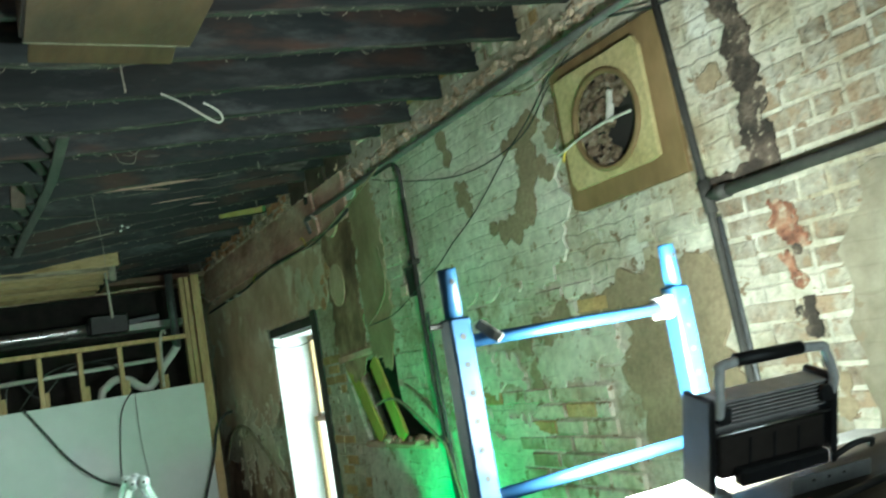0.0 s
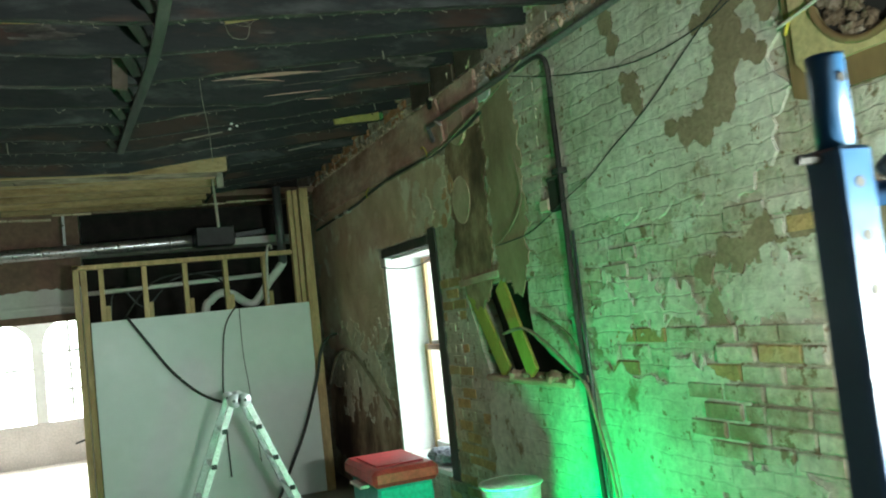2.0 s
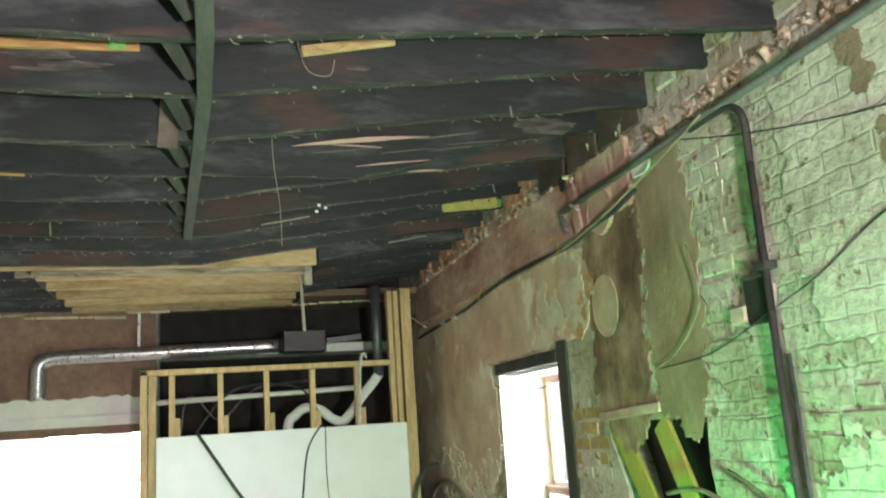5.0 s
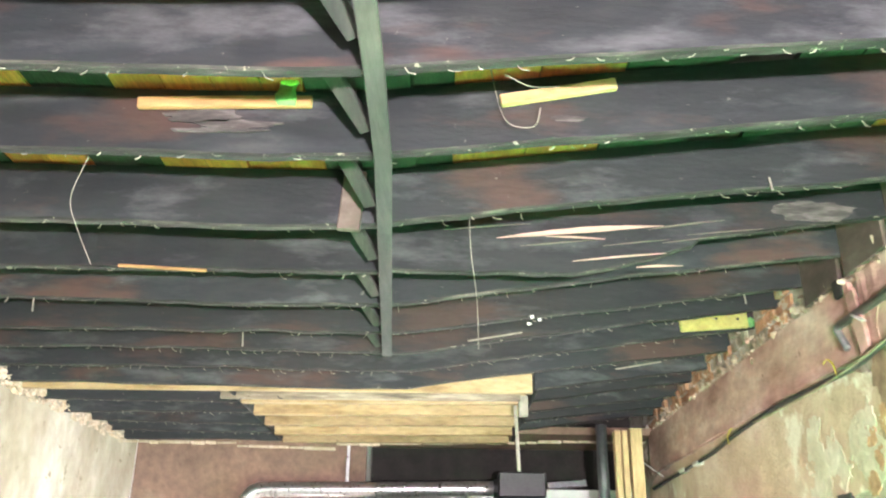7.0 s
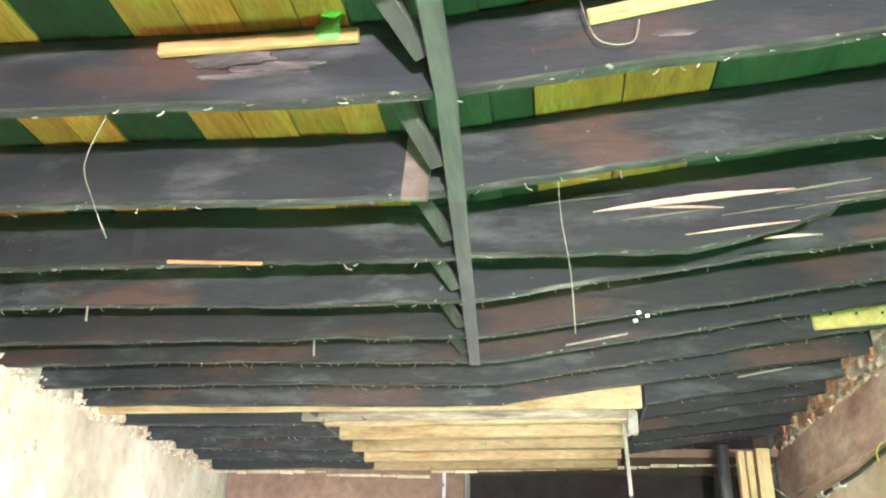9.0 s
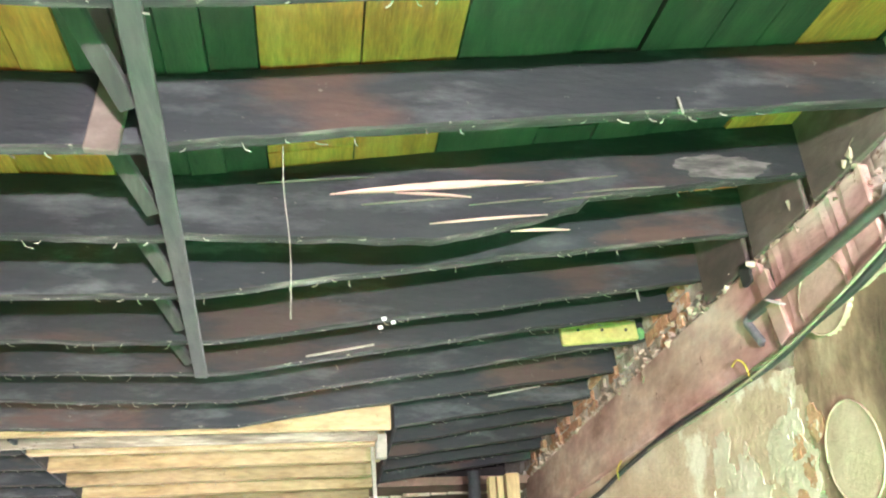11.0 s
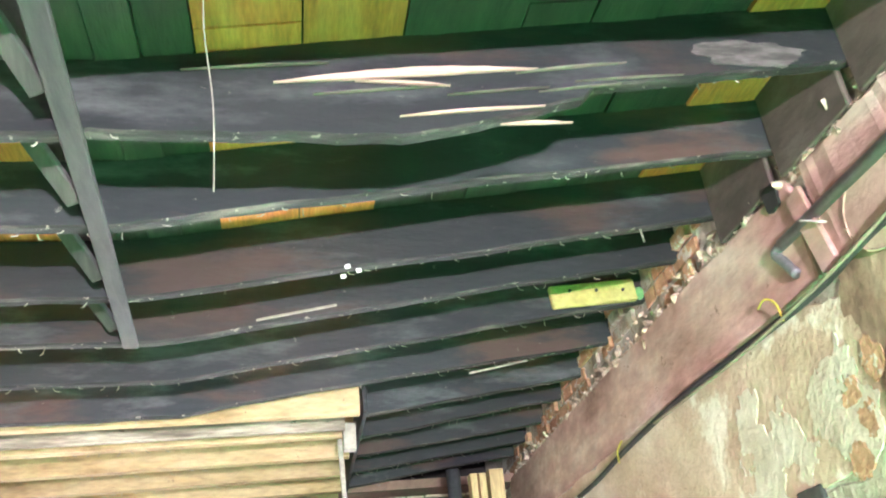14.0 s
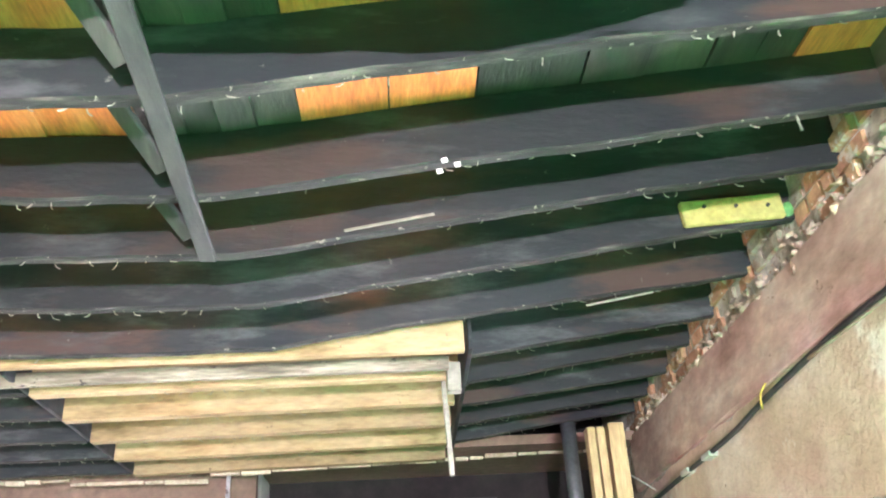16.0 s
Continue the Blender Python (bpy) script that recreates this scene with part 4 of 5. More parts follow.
    bmesh.ops.recalc_face_normals(bm, faces=bm.faces)
    tagged(part("plaster_smear", bm, material), label, "plaster")


for k, (x, z, hx, hz) in enumerate(((0.32, 3.085, 0.10, 0.022), (0.42, 3.06, 0.11, 0.013), (0.37, 3.04, 0.13, 0.006), (1.35, 3.09, 0.05, 0.010))):
    smear(x, z, hx, hz, 4.970, 1.0 + k, "scuff", "pale plaster smear on a joist face")
smear(2.45, 3.26, 0.16, 0.045, 5.9385, 4.0, "scuff", "pale dusty crust on a joist face")
scrap = bmesh.new()
bmesh.ops.create_grid(scrap, x_segments=6, y_segments=8, size=0.5, matrix=Matrix.Translation((0.56, 4.945, 3.155)) @ Matrix.Rotation(radians(90), 4, "X") @ Matrix.Diagonal((0.06, 0.10, 1, 1)))
for v in scrap.verts:
    v.co.y += noise.noise(v.co * 25) * 0.012
    v.co.x += noise.noise(v.co * 17) * 0.02
r = bmesh.ops.extrude_face_region(scrap, geom=scrap.faces[:])
bmesh.ops.translate(scrap, verts=[g for g in r["geom"] if isinstance(g, bmesh.types.BMVert)], vec=(0, 0.003, 0))
lime = bmesh.new()
bmesh.ops.create_icosphere(lime, subdivisions=3, radius=1.0, matrix=Matrix.Translation((0.565, 4.94, 3.188)) @ Matrix.Diagonal((0.030, 0.012, 0.020, 1)))
for v in lime.verts:
    v.co += noise.noise_vector(v.co * 45) * 0.012
tagged(part("plastic_scrap", lime, "lime_scrap", smooth=True), "crumpled lime-green plastic scrap above a batten", "scrap")
tagged(part("plastic_scrap", scrap, "green_scrap"), "crumpled green plastic scrap caught on a batten", "scrap")
for x, y, ln in ((2.1, 5.46, 0.05), (-0.75, 6.35, 0.06), (2.46, 6.80, 0.05), (0.05, 6.80, 0.07)):
    tagged(part("hanging_tag", beamed((x, y, under(x)), (x + 0.005, y, under(x) - ln), 0.004, 0.006, bevel=0), "string"), "small pale tag hanging from a joist", "tag")

# the wooden box up near the shop front
ply = thing("plywood_box", (0.9, 3.0, 2.9), "brown plywood box fixed under the joists", "box")
part("bottom", boxed((0.64, 2.30, 2.90), (1.15, 2.99, 2.915), 0.002), "box_ply", ply)
part("end_panel", beamed((0.66, 3.085, 2.93), (1.12, 3.085, 2.93), 0.012, 0.17, up=(0, 1, -0.25)), "box_ply", ply)
part("side", boxed((0.63, 2.30, 2.915), (0.645, 2.99, 3.03), 0.002), "box_ply", ply)
part("side", boxed((1.145, 2.30, 2.915), (1.16, 2.99, 3.03), 0.002), "box_ply", ply)
part("edge_strip", beamed((0.64, 2.995, 2.907), (1.15, 2.995, 2.907), 0.012, 0.014), "nail", ply, "pale raw edge strip")

# hanging wires
cable("hanging_wire", [(1.17, 3.78, 3.03), (1.26, 3.72, 2.96), (1.38, 3.7, 2.87), (1.42, 3.7, 2.87), (1.41, 3.7, 2.91), (1.35, 3.7, 2.95)], 0.004, "wire_pale", "pale bent wire hanging from the ceiling", "wire")
cable("hanging_wire", [(1.091, 5.525, 3.02), (1.096, 5.525, 2.9), (1.115, 5.525, 2.74), (1.12, 5.525, 2.57)], 0.0014, "string", "thin pale string hanging from a joist", "wire")
cable("hanging_wire", [(0.0, 5.02, 2.98), (-0.03, 5.02, 2.85), (0.0, 5.03, 2.76), (0.05, 5.04, 2.66)], 0.0011, "string", "thin pale string hanging from a joist", "wire")
cable("hanging_wire", [(1.13, 4.93, 3.24), (1.15, 4.93, 3.13), (1.18, 4.93, 3.05), (1.25, 4.93, 3.04), (1.27, 4.93, 3.1)], 0.0016, "string", "thin looped wire behind a batten", "wire")
cable("hanging_wire", [(1.15, 4.62, 3.0), (1.22, 4.7, 3.02), (1.32, 4.9, 3.15)], 0.0014, "string", "thin wire strung between joists", "wire")
cable("hanging_wire", [(0.98, 3.38, 3.02), (0.985, 3.38, 2.95), (0.99, 3.38, 2.88)], 0.003, "string", "thin string with a tag", "wire")

# ---- things on the brick wall ----
CX = WALL_X - 0.03
conduit = thing("conduit", (CX, 4.0, 2.97), "dark round conduit along the wall top", "pipe")
part("pipe", tube([(CX, -2.7, 2.96), (CX, 2.6, 2.965), (CX, 5.1, 2.965), (CX, 6.46, 2.955)], 0.019, 12, False), "pipe_steel", conduit, smooth=True)
part("elbow", tube([(CX, 6.46, 2.955), (CX, 6.50, 2.945), (CX, 6.47, 2.90), (CX, 6.43, 2.84)], 0.017, 10), "pipe_steel", conduit, "grey bent end", smooth=True)
part("clamp", beamed((CX - 0.02, 6.30, 2.95), (CX - 0.018, 6.22, 2.90), 0.006, 0.03, up=(1, 0, 0)), "wire_pale", conduit, "pale strap clamp")
down = thing("down_pipe", (CX, 4.76, 0), "dark vertical conduit on the brick wall", "pipe")
part("pipe", tube([(CX, 5.12, 2.95), (CX, 4.92, 2.95), (CX, 4.82, 2.93), (CX, 4.765, 2.86), (CX, 4.765, 2.7)], 0.0145, 10), "pipe_dark", down, smooth=True)
part("pipe", tube([(CX, 4.765, 2.72), (CX, 4.76, 1.6), (CX, 4.70, 0.8), (CX, 4.68, 0.0)], 0.0145, 10, False), "pipe_dark", down, smooth=True)
part("side_pipe", tube([(CX + 0.005, 4.71, 2.0), (CX + 0.005, 4.70, 1.3), (CX + 0.005, 4.655, 0.6), (CX + 0.005, 4.63, 0.0)], 0.009, 8, False), "pipe_grey", down, "thin grey side pipe", smooth=True)
for z in (2.3, 1.25):
    part("bracket", boxed((CX - 0.026, 4.73, z), (CX + 0.03, 4.80, z + 0.03), 0.003), "pipe_dark", down)
gas = thing("tee_pipe", (CX, 2.42, 0), "dark vertical pipe with a tee branch", "pipe")
part("pipe", tube([(CX, 2.46, 3.0), (CX, 2.40, 2.13), (CX, 2.37, 1.3), (CX, 2.36, 0.0)], 0.0155, 10, False), "pipe_dark", gas, smooth=True)
part("side_pipe", tube([(CX, 2.365, 2.05), (CX, 2.340, 1.3), (CX, 2.33, 0.0)], 0.009, 8, False), "pipe_grey", gas, smooth=True)
part("tee", tube([(CX, 2.405, 2.19), (CX, 2.395, 2.07)], 0.024, 10, False), "pipe_dark", gas, smooth=True)
part("branch", tube([(CX, 2.40, 2.13), (CX, 1.7, 2.14), (CX, -0.5, 2.15)], 0.021, 10, False), "pipe_dark", gas, smooth=True)
part("collar", tube([(CX, 2.36, 2.13), (CX, 2.30, 2.13)], 0.027, 10, False), "pipe_dark", gas, smooth=True)
cable("wall_cable", [(CX, 1.2, 2.98), (CX, 1.8, 2.93), (CX, 2.3, 2.86), (CX, 2.65, 2.93), (CX, 2.8, 2.99)], 0.006, "cable_black", "dark cable looped along the wall top")
cable("wall_cable", [(CX, 5.63, 2.84), (CX, 5.87, 2.80), (CX, 6.11, 2.785), (CX, 6.36, 2.755), (CX, 6.73, 2.755), (CX, 7.37, 2.765), (CX, 8.05, 2.735), (CX, 8.49, 2.70), (CX, 9.3, 2.68), (CX, 10.1, 2.66)], 0.013, "cable_black", "dark cable under the red-brown beam")
cable("wall_cable", [(CX - 0.02, 5.0, 2.97), (CX - 0.02, 5.5, 2.87), (CX - 0.02, 6.15, 2.77), (CX - 0.02, 6.8, 2.735), (CX - 0.02, 7.6, 2.74)], 0.006, "cable_tan", "dusty tan cable sagging under the beam")
cable("wall_cable", [(CX, 5.26, 2.5), (CX, 5.21, 2.26), (CX, 5.38, 2.10), (CX, 5.61, 2.02)], 0.0035, "cable_tan", "thin cable curling down the wall")
cable("wall_cable", [(CX + 0.018, 5.61, 2.02), (CX + 0.018, 5.25, 2.04), (CX + 0.018, 5.02, 2.09), (CX - 0.012, 4.72, 2.16), (CX + 0.018, 4.51, 2.24), (CX + 0.018, 4.3, 2.33), (CX + 0.018, 3.99, 2.45), (CX + 0.018, 3.63, 2.64), (CX + 0.018, 3.37, 2.76), (CX + 0.018, 3.1, 2.93)], 0.003, "cable_black", "thin dark cable running up the wall")
cable("wall_cable", [(CX + 0.018, 5.24, 2.95), (CX + 0.018, 4.80, 2.82), (CX + 0.018, 4.34, 2.71), (CX + 0.018, 4.03, 2.66), (CX + 0.018, 3.72, 2.655), (CX + 0.018, 3.43, 2.70), (CX + 0.018, 3.2, 2.83), (CX + 0.018, 2.95, 2.95)], 0.003, "cable_black", "thin dark cable sagging below the conduit")
cable("wall_cable", [(CX - 0.01, 3.6, 2.93), (CX - 0.02, 3.3, 2.86), (CX - 0.02, 3.0, 2.9), (CX, 2.75, 2.97)], 0.005, "cable_tan", "thin dusty cable by the fan opening")
cable("wall_cable", [(CX - 0.02, 5.61, 1.49), (CX - 0.03, 5.32, 1.52), (CX - 0.03, 5.07, 1.44), (CX - 0.02, 4.85, 1.31), (CX - 0.02, 4.71, 1.22), (CX - 0.01, 4.66, 1.03), (CX, 4.58, 0.7), (CX, 4.55, 0.1)], 0.010, "cable_tan", "tan cable arching out of the vent hole")
cable("wall_cable", [(CX, 5.16, 1.6), (CX, 4.95, 1.52), (CX, 4.82, 1.44), (CX, 4.71, 1.24)], 0.006, "cable_tan", "thin cable beside the vent hole")
cable("arched_hose", [(CX, 10.2, 0.98), (CX, 9.77, 1.29), (CX, 9.23, 1.36), (CX, 8.58, 1.12), (CX, 7.98, 0.80)], 0.016, "cable_tan", "dusty hose arched against the wall", "hose")
cable("yellow_wire", [(CX - 0.012, 6.66, 2.83), (CX - 0.02, 6.60, 2.835), (CX - 0.02, 6.55, 2.80), (CX - 0.01, 6.55, 2.74)], 0.004, "wire_yellow", "short yellow wire tied to the cable", "wire")
cable("yellow_wire", [(CX - 0.012, 8.0, 2.78), (CX - 0.03, 8.03, 2.74), (CX - 0.012, 8.08, 2.70)], 0.004, "wire_yellow", "short yellow wire tied to the cable", "wire")
for y in (8.75, 9.1):
    tagged(part("cable_clip", boxed((CX - 0.02, y, 2.672), (CX + 0.03, y + 0.12, 2.698), 0.003), "wire_pale"), "white cable clip under the beam", "clip")

for cy, cz, hy, hz, lip in ((6.11, 2.375, 0.14, 0.155, 0.008), (6.035, 2.85, 0.135, 0.12, 0.0235)):
    tagged(part("oval_rim", tube([(WALL_X - lip, cy + hy * math.cos(a), cz + hz * math.sin(a)) for a in [2 * math.pi * k / 36 for k in range(37)]], 0.0042, 6, False), "oval_plaster", smooth=True), "raised plaster lip round an oval patch", "plaster lip")

# small broken recess beside the down pipe; a near-black block stands for its shade
bm = bmesh.new()
box(bm, (WALL_X - 0.02, 4.80, 2.12), (WALL_X + 0.01, 4.93, 2.30), 0.01)
tagged(part("socket_hole", bm, "void"), "near-black block standing in for the shaded recess beside the pipe", "hole", kind="structure")
tagged(part("socket_plate", boxed((WALL_X - 0.03, 4.79, 2.285), (WALL_X - 0.012, 4.92, 2.30), 0.002), "dark_wood"), "dark strip over the recess", "plate")
tagged(part("broken_brick", boxed((WALL_X - 0.03, 4.92, 2.13), (WALL_X - 0.005, 5.02, 2.2), 0.008), "red_beam"), "broken red brick by the recess", "brick")

# old extractor opening: boards, ring and torn insulation
fan = thing("fan_opening", (WALL_X, FAN[0], FAN[1]), "square wooden panel with a round fan hole", "fan panel")


def panel(name, y0, y1, z0, z1, xa, xb, hole, mat, parent, label=""):
    """A board with a round hole through it."""
    bm = bmesh.new()
    n = 48
    loops = []
    for x in (xa, xb):
        inner, outer = [], []
        for k in range(n):
            a = 2 * math.pi * (k + 0.5) / n
            c, s = math.cos(a), math.sin(a)
            inner.append(bm.verts.new((x, FAN[0] + hole * c, FAN[1] + hole * s)))
            q = min((y1 - FAN[0]) / c if c > 0 else (y0 - FAN[0]) / c if c < 0 else 9, (z1 - FAN[1]) / s if s > 0 else (z0 - FAN[1]) / s if s < 0 else 9)
            outer.append(bm.verts.new((x, FAN[0] + q * c, FAN[1] + q * s)))
        loops.append((inner, outer))
    (i0, o0), (i1, o1) = loops
    for k in range(n):
        j = (k + 1) % n
        bm.faces.new((i0[k], i0[j], o0[j], o0[k]))
        bm.faces.new((i1[k], o1[k], o1[j], i1[j]))
        bm.faces.new((i0[k], i1[k], i1[j], i0[j]))
        bm.faces.new((o0[k], o0[j], o1[j], o1[k]))
    bmesh.ops.recalc_face_normals(bm, faces=bm.faces)
    return part(name, bm, mat, parent, label)


panel("backboard", 2.47, 3.17, 2.24, 2.88, WALL_X - 0.02, WALL_X + 0.004, 0.20, "plywood", fan, "brown plywood backboard")
panel("front_panel", 2.58, 3.12, 2.33, 2.82, WALL_X - 0.042, WALL_X - 0.021, 0.195, "yellow_ply", fan, "yellowed square panel")
ringpts = [(WALL_X - 0.045, FAN[0] + 0.197 * math.cos(a), FAN[1] + 0.197 * math.sin(a)) for a in [2 * math.pi * k / 40 for k in range(41)]]
part("rim", tube(ringpts, 0.014, 6, False), "plywood", fan, "worn round rim", smooth=True)
bm = bmesh.new()
bmesh.ops.create_cone(bm, cap_ends=True, segments=32, radius1=0.196, radius2=0.17, depth=0.08, matrix=Matrix.Translation((WALL_X + 0.02, FAN[0], FAN[1])) @ Matrix.Rotation(radians(90), 4, "Y"))
# near-black sleeve stands in for the shade inside the round hole
part("sleeve", bm, "void", fan)
bm = bmesh.new()
rnd = random.Random(21)
for k in range(150):
    a, r = rnd.uniform(0, 6.28), 0.175 * rnd.random() ** 0.5
    y, z = FAN[0] + r * math.cos(a), FAN[1] + r * math.sin(a)
    if y < FAN[0] - 0.03 and z < FAN[1] + 0.06:
        continue
    bmesh.ops.create_icosphere(bm, subdivisions=1, radius=rnd.uniform(0.012, 0.03), matrix=Matrix.Translation((WALL_X - 0.02 - rnd.uniform(0, 0.012), y, z)))
for v in bm.verts:
    v.co += Vector((rnd.uniform(-1, 1), rnd.uniform(-1, 1), rnd.uniform(-1, 1))) * 0.007
part("insulation", bm, "wool", fan, "torn brown insulation")["kind"] = "stuff"
part("rod", beamed((WALL_X - 0.05, 2.76, 2.66), (WALL_X - 0.05, 2.80, 2.54), 0.02, 0.03, up=(1, 0, 0)), "wire_pale", fan, "grey plastic tube end")
part("cord", tube([(WALL_X - 0.06, 3.16, 2.50), (WALL_X - 0.065, 2.98, 2.53), (WALL_X - 0.062, 2.82, 2.545), (WALL_X - 0.06, 2.66, 2.54)], 0.006, 6), "wire_pale", fan, "pale cord across the hole", smooth=True)
part("cord", tube([(WALL_X - 0.05, 3.14, 2.47), (WALL_X - 0.055, 3.10, 2.52), (WALL_X - 0.06, 3.04, 2.52)], 0.006, 6), "wire_yellow", fan, "yellow cord end", smooth=True)

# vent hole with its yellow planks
# near-black lining paints in the shade deep inside the hole
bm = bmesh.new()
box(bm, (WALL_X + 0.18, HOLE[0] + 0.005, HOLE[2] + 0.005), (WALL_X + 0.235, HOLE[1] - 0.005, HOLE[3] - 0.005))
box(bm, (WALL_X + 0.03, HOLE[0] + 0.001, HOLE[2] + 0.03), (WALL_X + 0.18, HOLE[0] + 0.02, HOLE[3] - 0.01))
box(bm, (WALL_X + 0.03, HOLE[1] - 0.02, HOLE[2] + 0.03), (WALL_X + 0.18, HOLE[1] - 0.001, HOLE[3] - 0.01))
tagged(part("vent_recess", bm, "void"), "near-black lining, the shade inside the broken wall hole put into colour", "hole", kind="structure")
vent = thing("vent_hole_planks", (WALL_X, 5.4, 1.2), "two yellow planks leaning in a broken wall hole", "planks")
part("plank", beamed((WALL_X + 0.012, 6.16, 1.79), (WALL_X - 0.004, 5.70, 1.25), 0.02, 0.13, up=(0, 0.6, -0.5)), "yellow_plank", vent)
part("plank", beamed((WALL_X + 0.012, 5.71, 1.79), (WALL_X - 0.004, 5.35, 1.25), 0.02, 0.13, up=(0, 0.6, -0.5)), "yellow_plank", vent)
bm = bmesh.new()
box(bm, (WALL_X - 0.035, 4.90, 1.195), (WALL_X + 0.2, 5.97, 1.235), 0.012)
rnd = random.Random(5)
for k in range(26):
    bmesh.ops.create_icosphere(bm, subdivisions=1, radius=rnd.uniform(0.02, 0.045), matrix=Matrix.Translation((WALL_X - 0.01 + rnd.uniform(-0.01, 0.06), 4.92 + 0.9 * rnd.random(), 1.235)))
part("broken_ledge", bm, "red_beam", vent, "crumbled red-brown ledge")
part("lintel", beamed((WALL_X + 0.02, 5.67, 1.855), (WALL_X + 0.02, 6.29, 1.825), 0.07, 0.045), "red_beam", vent, "rusty lintel over the hole")

# ---- window ----
win = thing("window_1", (WALL_X, 7.35, WIN[2]), "tall sash window in a deep white reveal, glaring daylight", "window", kind="structure")
X1 = WALL_X + 0.40
part("window_frame", boxed((WALL_X - 0.012, WIN[0] - 0.14, WIN[2] - 0.05), (WALL_X + 0.05, WIN[0] - 0.002, WIN[3] + 0.10), 0.005), "dark_wood", win, "black-painted near jamb")
part("window_frame", boxed((WALL_X - 0.016, WIN[0], WIN[3] - 0.02), (WALL_X + 0.05, WIN[1] + 0.03, WIN[3] + 0.055), 0.006), "dark_wood", win, "black charred lintel")
part("reveal", boxed((WALL_X - 0.004, WIN[1] - 0.014, WIN[2]), (X1, WIN[1] + 0.006, WIN[3] - 0.02), 0.002), "white_paint", win, "white reveal")
part("reveal", boxed((WALL_X + 0.052, WIN[0], WIN[3] - 0.04), (X1, WIN[1] - 0.016, WIN[3] - 0.02), 0.002), "white_paint", win, "white reveal head")
part("reveal", boxed((WALL_X + 0.052, WIN[0] - 0.006, WIN[2]), (X1, WIN[0] + 0.014, WIN[3] - 0.045), 0.002), "white_paint", win, "white reveal")
part("window_sill", boxed((WALL_X - 0.03, WIN[0], WIN[2] - 0.03), (X1, WIN[1], WIN[2] + 0.01), 0.005), "white_paint", win)
SX = WALL_X + 0.27
for z0, z1, dx in ((WIN[2] + 0.02, 1.39, 0.0), (1.36, WIN[3] - 0.045, 0.045)):
    part("sash", boxed((SX + dx, WIN[0] + 0.02, z0), (SX + dx + 0.04, WIN[0] + 0.08, z1), 0.004), "white_paint", win)
    part("sash", boxed((SX + dx, WIN[1] - 0.08, z0), (SX + dx + 0.04, WIN[1] - 0.02, z1), 0.004), "stud", win, "bare brown sash stile")
    part("sash", boxed((SX + dx, WIN[0] + 0.082, z0), (SX + dx + 0.04, WIN[1] - 0.082, z0 + 0.06), 0.004), "white_paint", win)
    part("sash", boxed((SX + dx, WIN[0] + 0.082, z1 - 0.05), (SX + dx + 0.04, WIN[1] - 0.082, z1), 0.004), "red_beam", win)
    pane = part("pane", boxed((SX + dx + 0.018, WIN[0] + 0.082, z0 + 0.062), (SX + dx + 0.022, WIN[1] - 0.082, z1 - 0.052)), "glass", win)
    pane.visible_shadow = False
cable("window_wire", [(WALL_X - 0.02, 7.95, 2.08), (WALL_X - 0.01, 7.5, 2.03), (WALL_X - 0.02, 7.0, 2.02), (WALL_X - 0.02, 6.7, 2.06)], 0.004, "cable_black", "thin wire across the window", "wire")
tagged(part("backdrop", boxed((4.6, 4.5, -1.0), (4.62, 10.5, 4.0)), "outside"), "glaring hazy daylight outside the window", "backdrop", kind="structure")
# bundled rags on the sill
bm = bmesh.new()
rnd = random.Random(9)
bmesh.ops.create_icosphere(bm, subdivisions=4, radius=1.0, matrix=Matrix.Translation((WALL_X + 0.09, 7.15, WIN[2] + 0.05)) @ Matrix.Diagonal((0.10, 0.30, 0.06, 1)))
for v in bm.verts:
    v.co += noise.noise_vector(v.co * 13) * 0.045 + noise.noise_vector(v.co * 34) * 0.014
    v.co.z = max(v.co.z, WIN[2] + 0.012)
tagged(part("rag", bm, "rag"), "crumpled grey rags on the window sill", "rags")

# ---- far end: bulkhead, duct, stud partition, far room ----
bm = bmesh.new()
n = 40
rnd = random.Random(15)
pts = [(LEFT_X + (0.345 - LEFT_X) * k / n, 2.285 + rnd.uniform(-0.018, 0.018)) for k in range(n + 1)]
for (xa, za), (xb, zb) in zip(pts, pts[1:]):
    vs = [bm.verts.new(p) for p in ((xa, 10.42, za), (xb, 10.42, zb), (xb, 10.42, 3.62), (xa, 10.42, 3.62), (xa, 10.50, za), (xb, 10.50, zb), (xb, 10.50, 3.62), (xa, 10.50, 3.62))]
    for f in ((0, 1, 2, 3), (7, 6, 5, 4), (0, 4, 5, 1), (1, 5, 6, 2), (2, 6, 7, 3), (3, 7, 4, 0)):
        bm.faces.new([vs[i] for i in f])
bmesh.ops.remove_doubles(bm, verts=bm.verts, dist=0.0005)
tagged(part("wall_bulkhead", bm, "bulkhead"), "brown bulkhead wall with a ragged lower edge", "wall", kind="structure")
bm = bmesh.new()
box(bm, (-4.5, 10.503, 1.96), (0.34, 10.62, 3.62))
box(bm, (-4.5, 10.503, 0.0), (-1.2, 10.62, 1.96))
box(bm, (0.30, 10.503, 0.0), (0.34, 10.62, 1.96))
tagged(part("wall_lintel", bm, "white_paint"), "pale plastered lintel over the far doorway", "wall", kind="structure")
tagged(part("trim_lintel", boxed((-1.25, 10.47, 1.955), (0.30, 10.50, 2.03), 0.004), "bulkhead"), "dark moulding over the doorway", "trim", kind="structure")
tagged(part("trim_lintel", boxed((-1.25, 10.46, 2.10), (0.30, 10.50, 2.13), 0.004), "white_paint"), "pale moulding over the doorway", "trim", kind="structure")
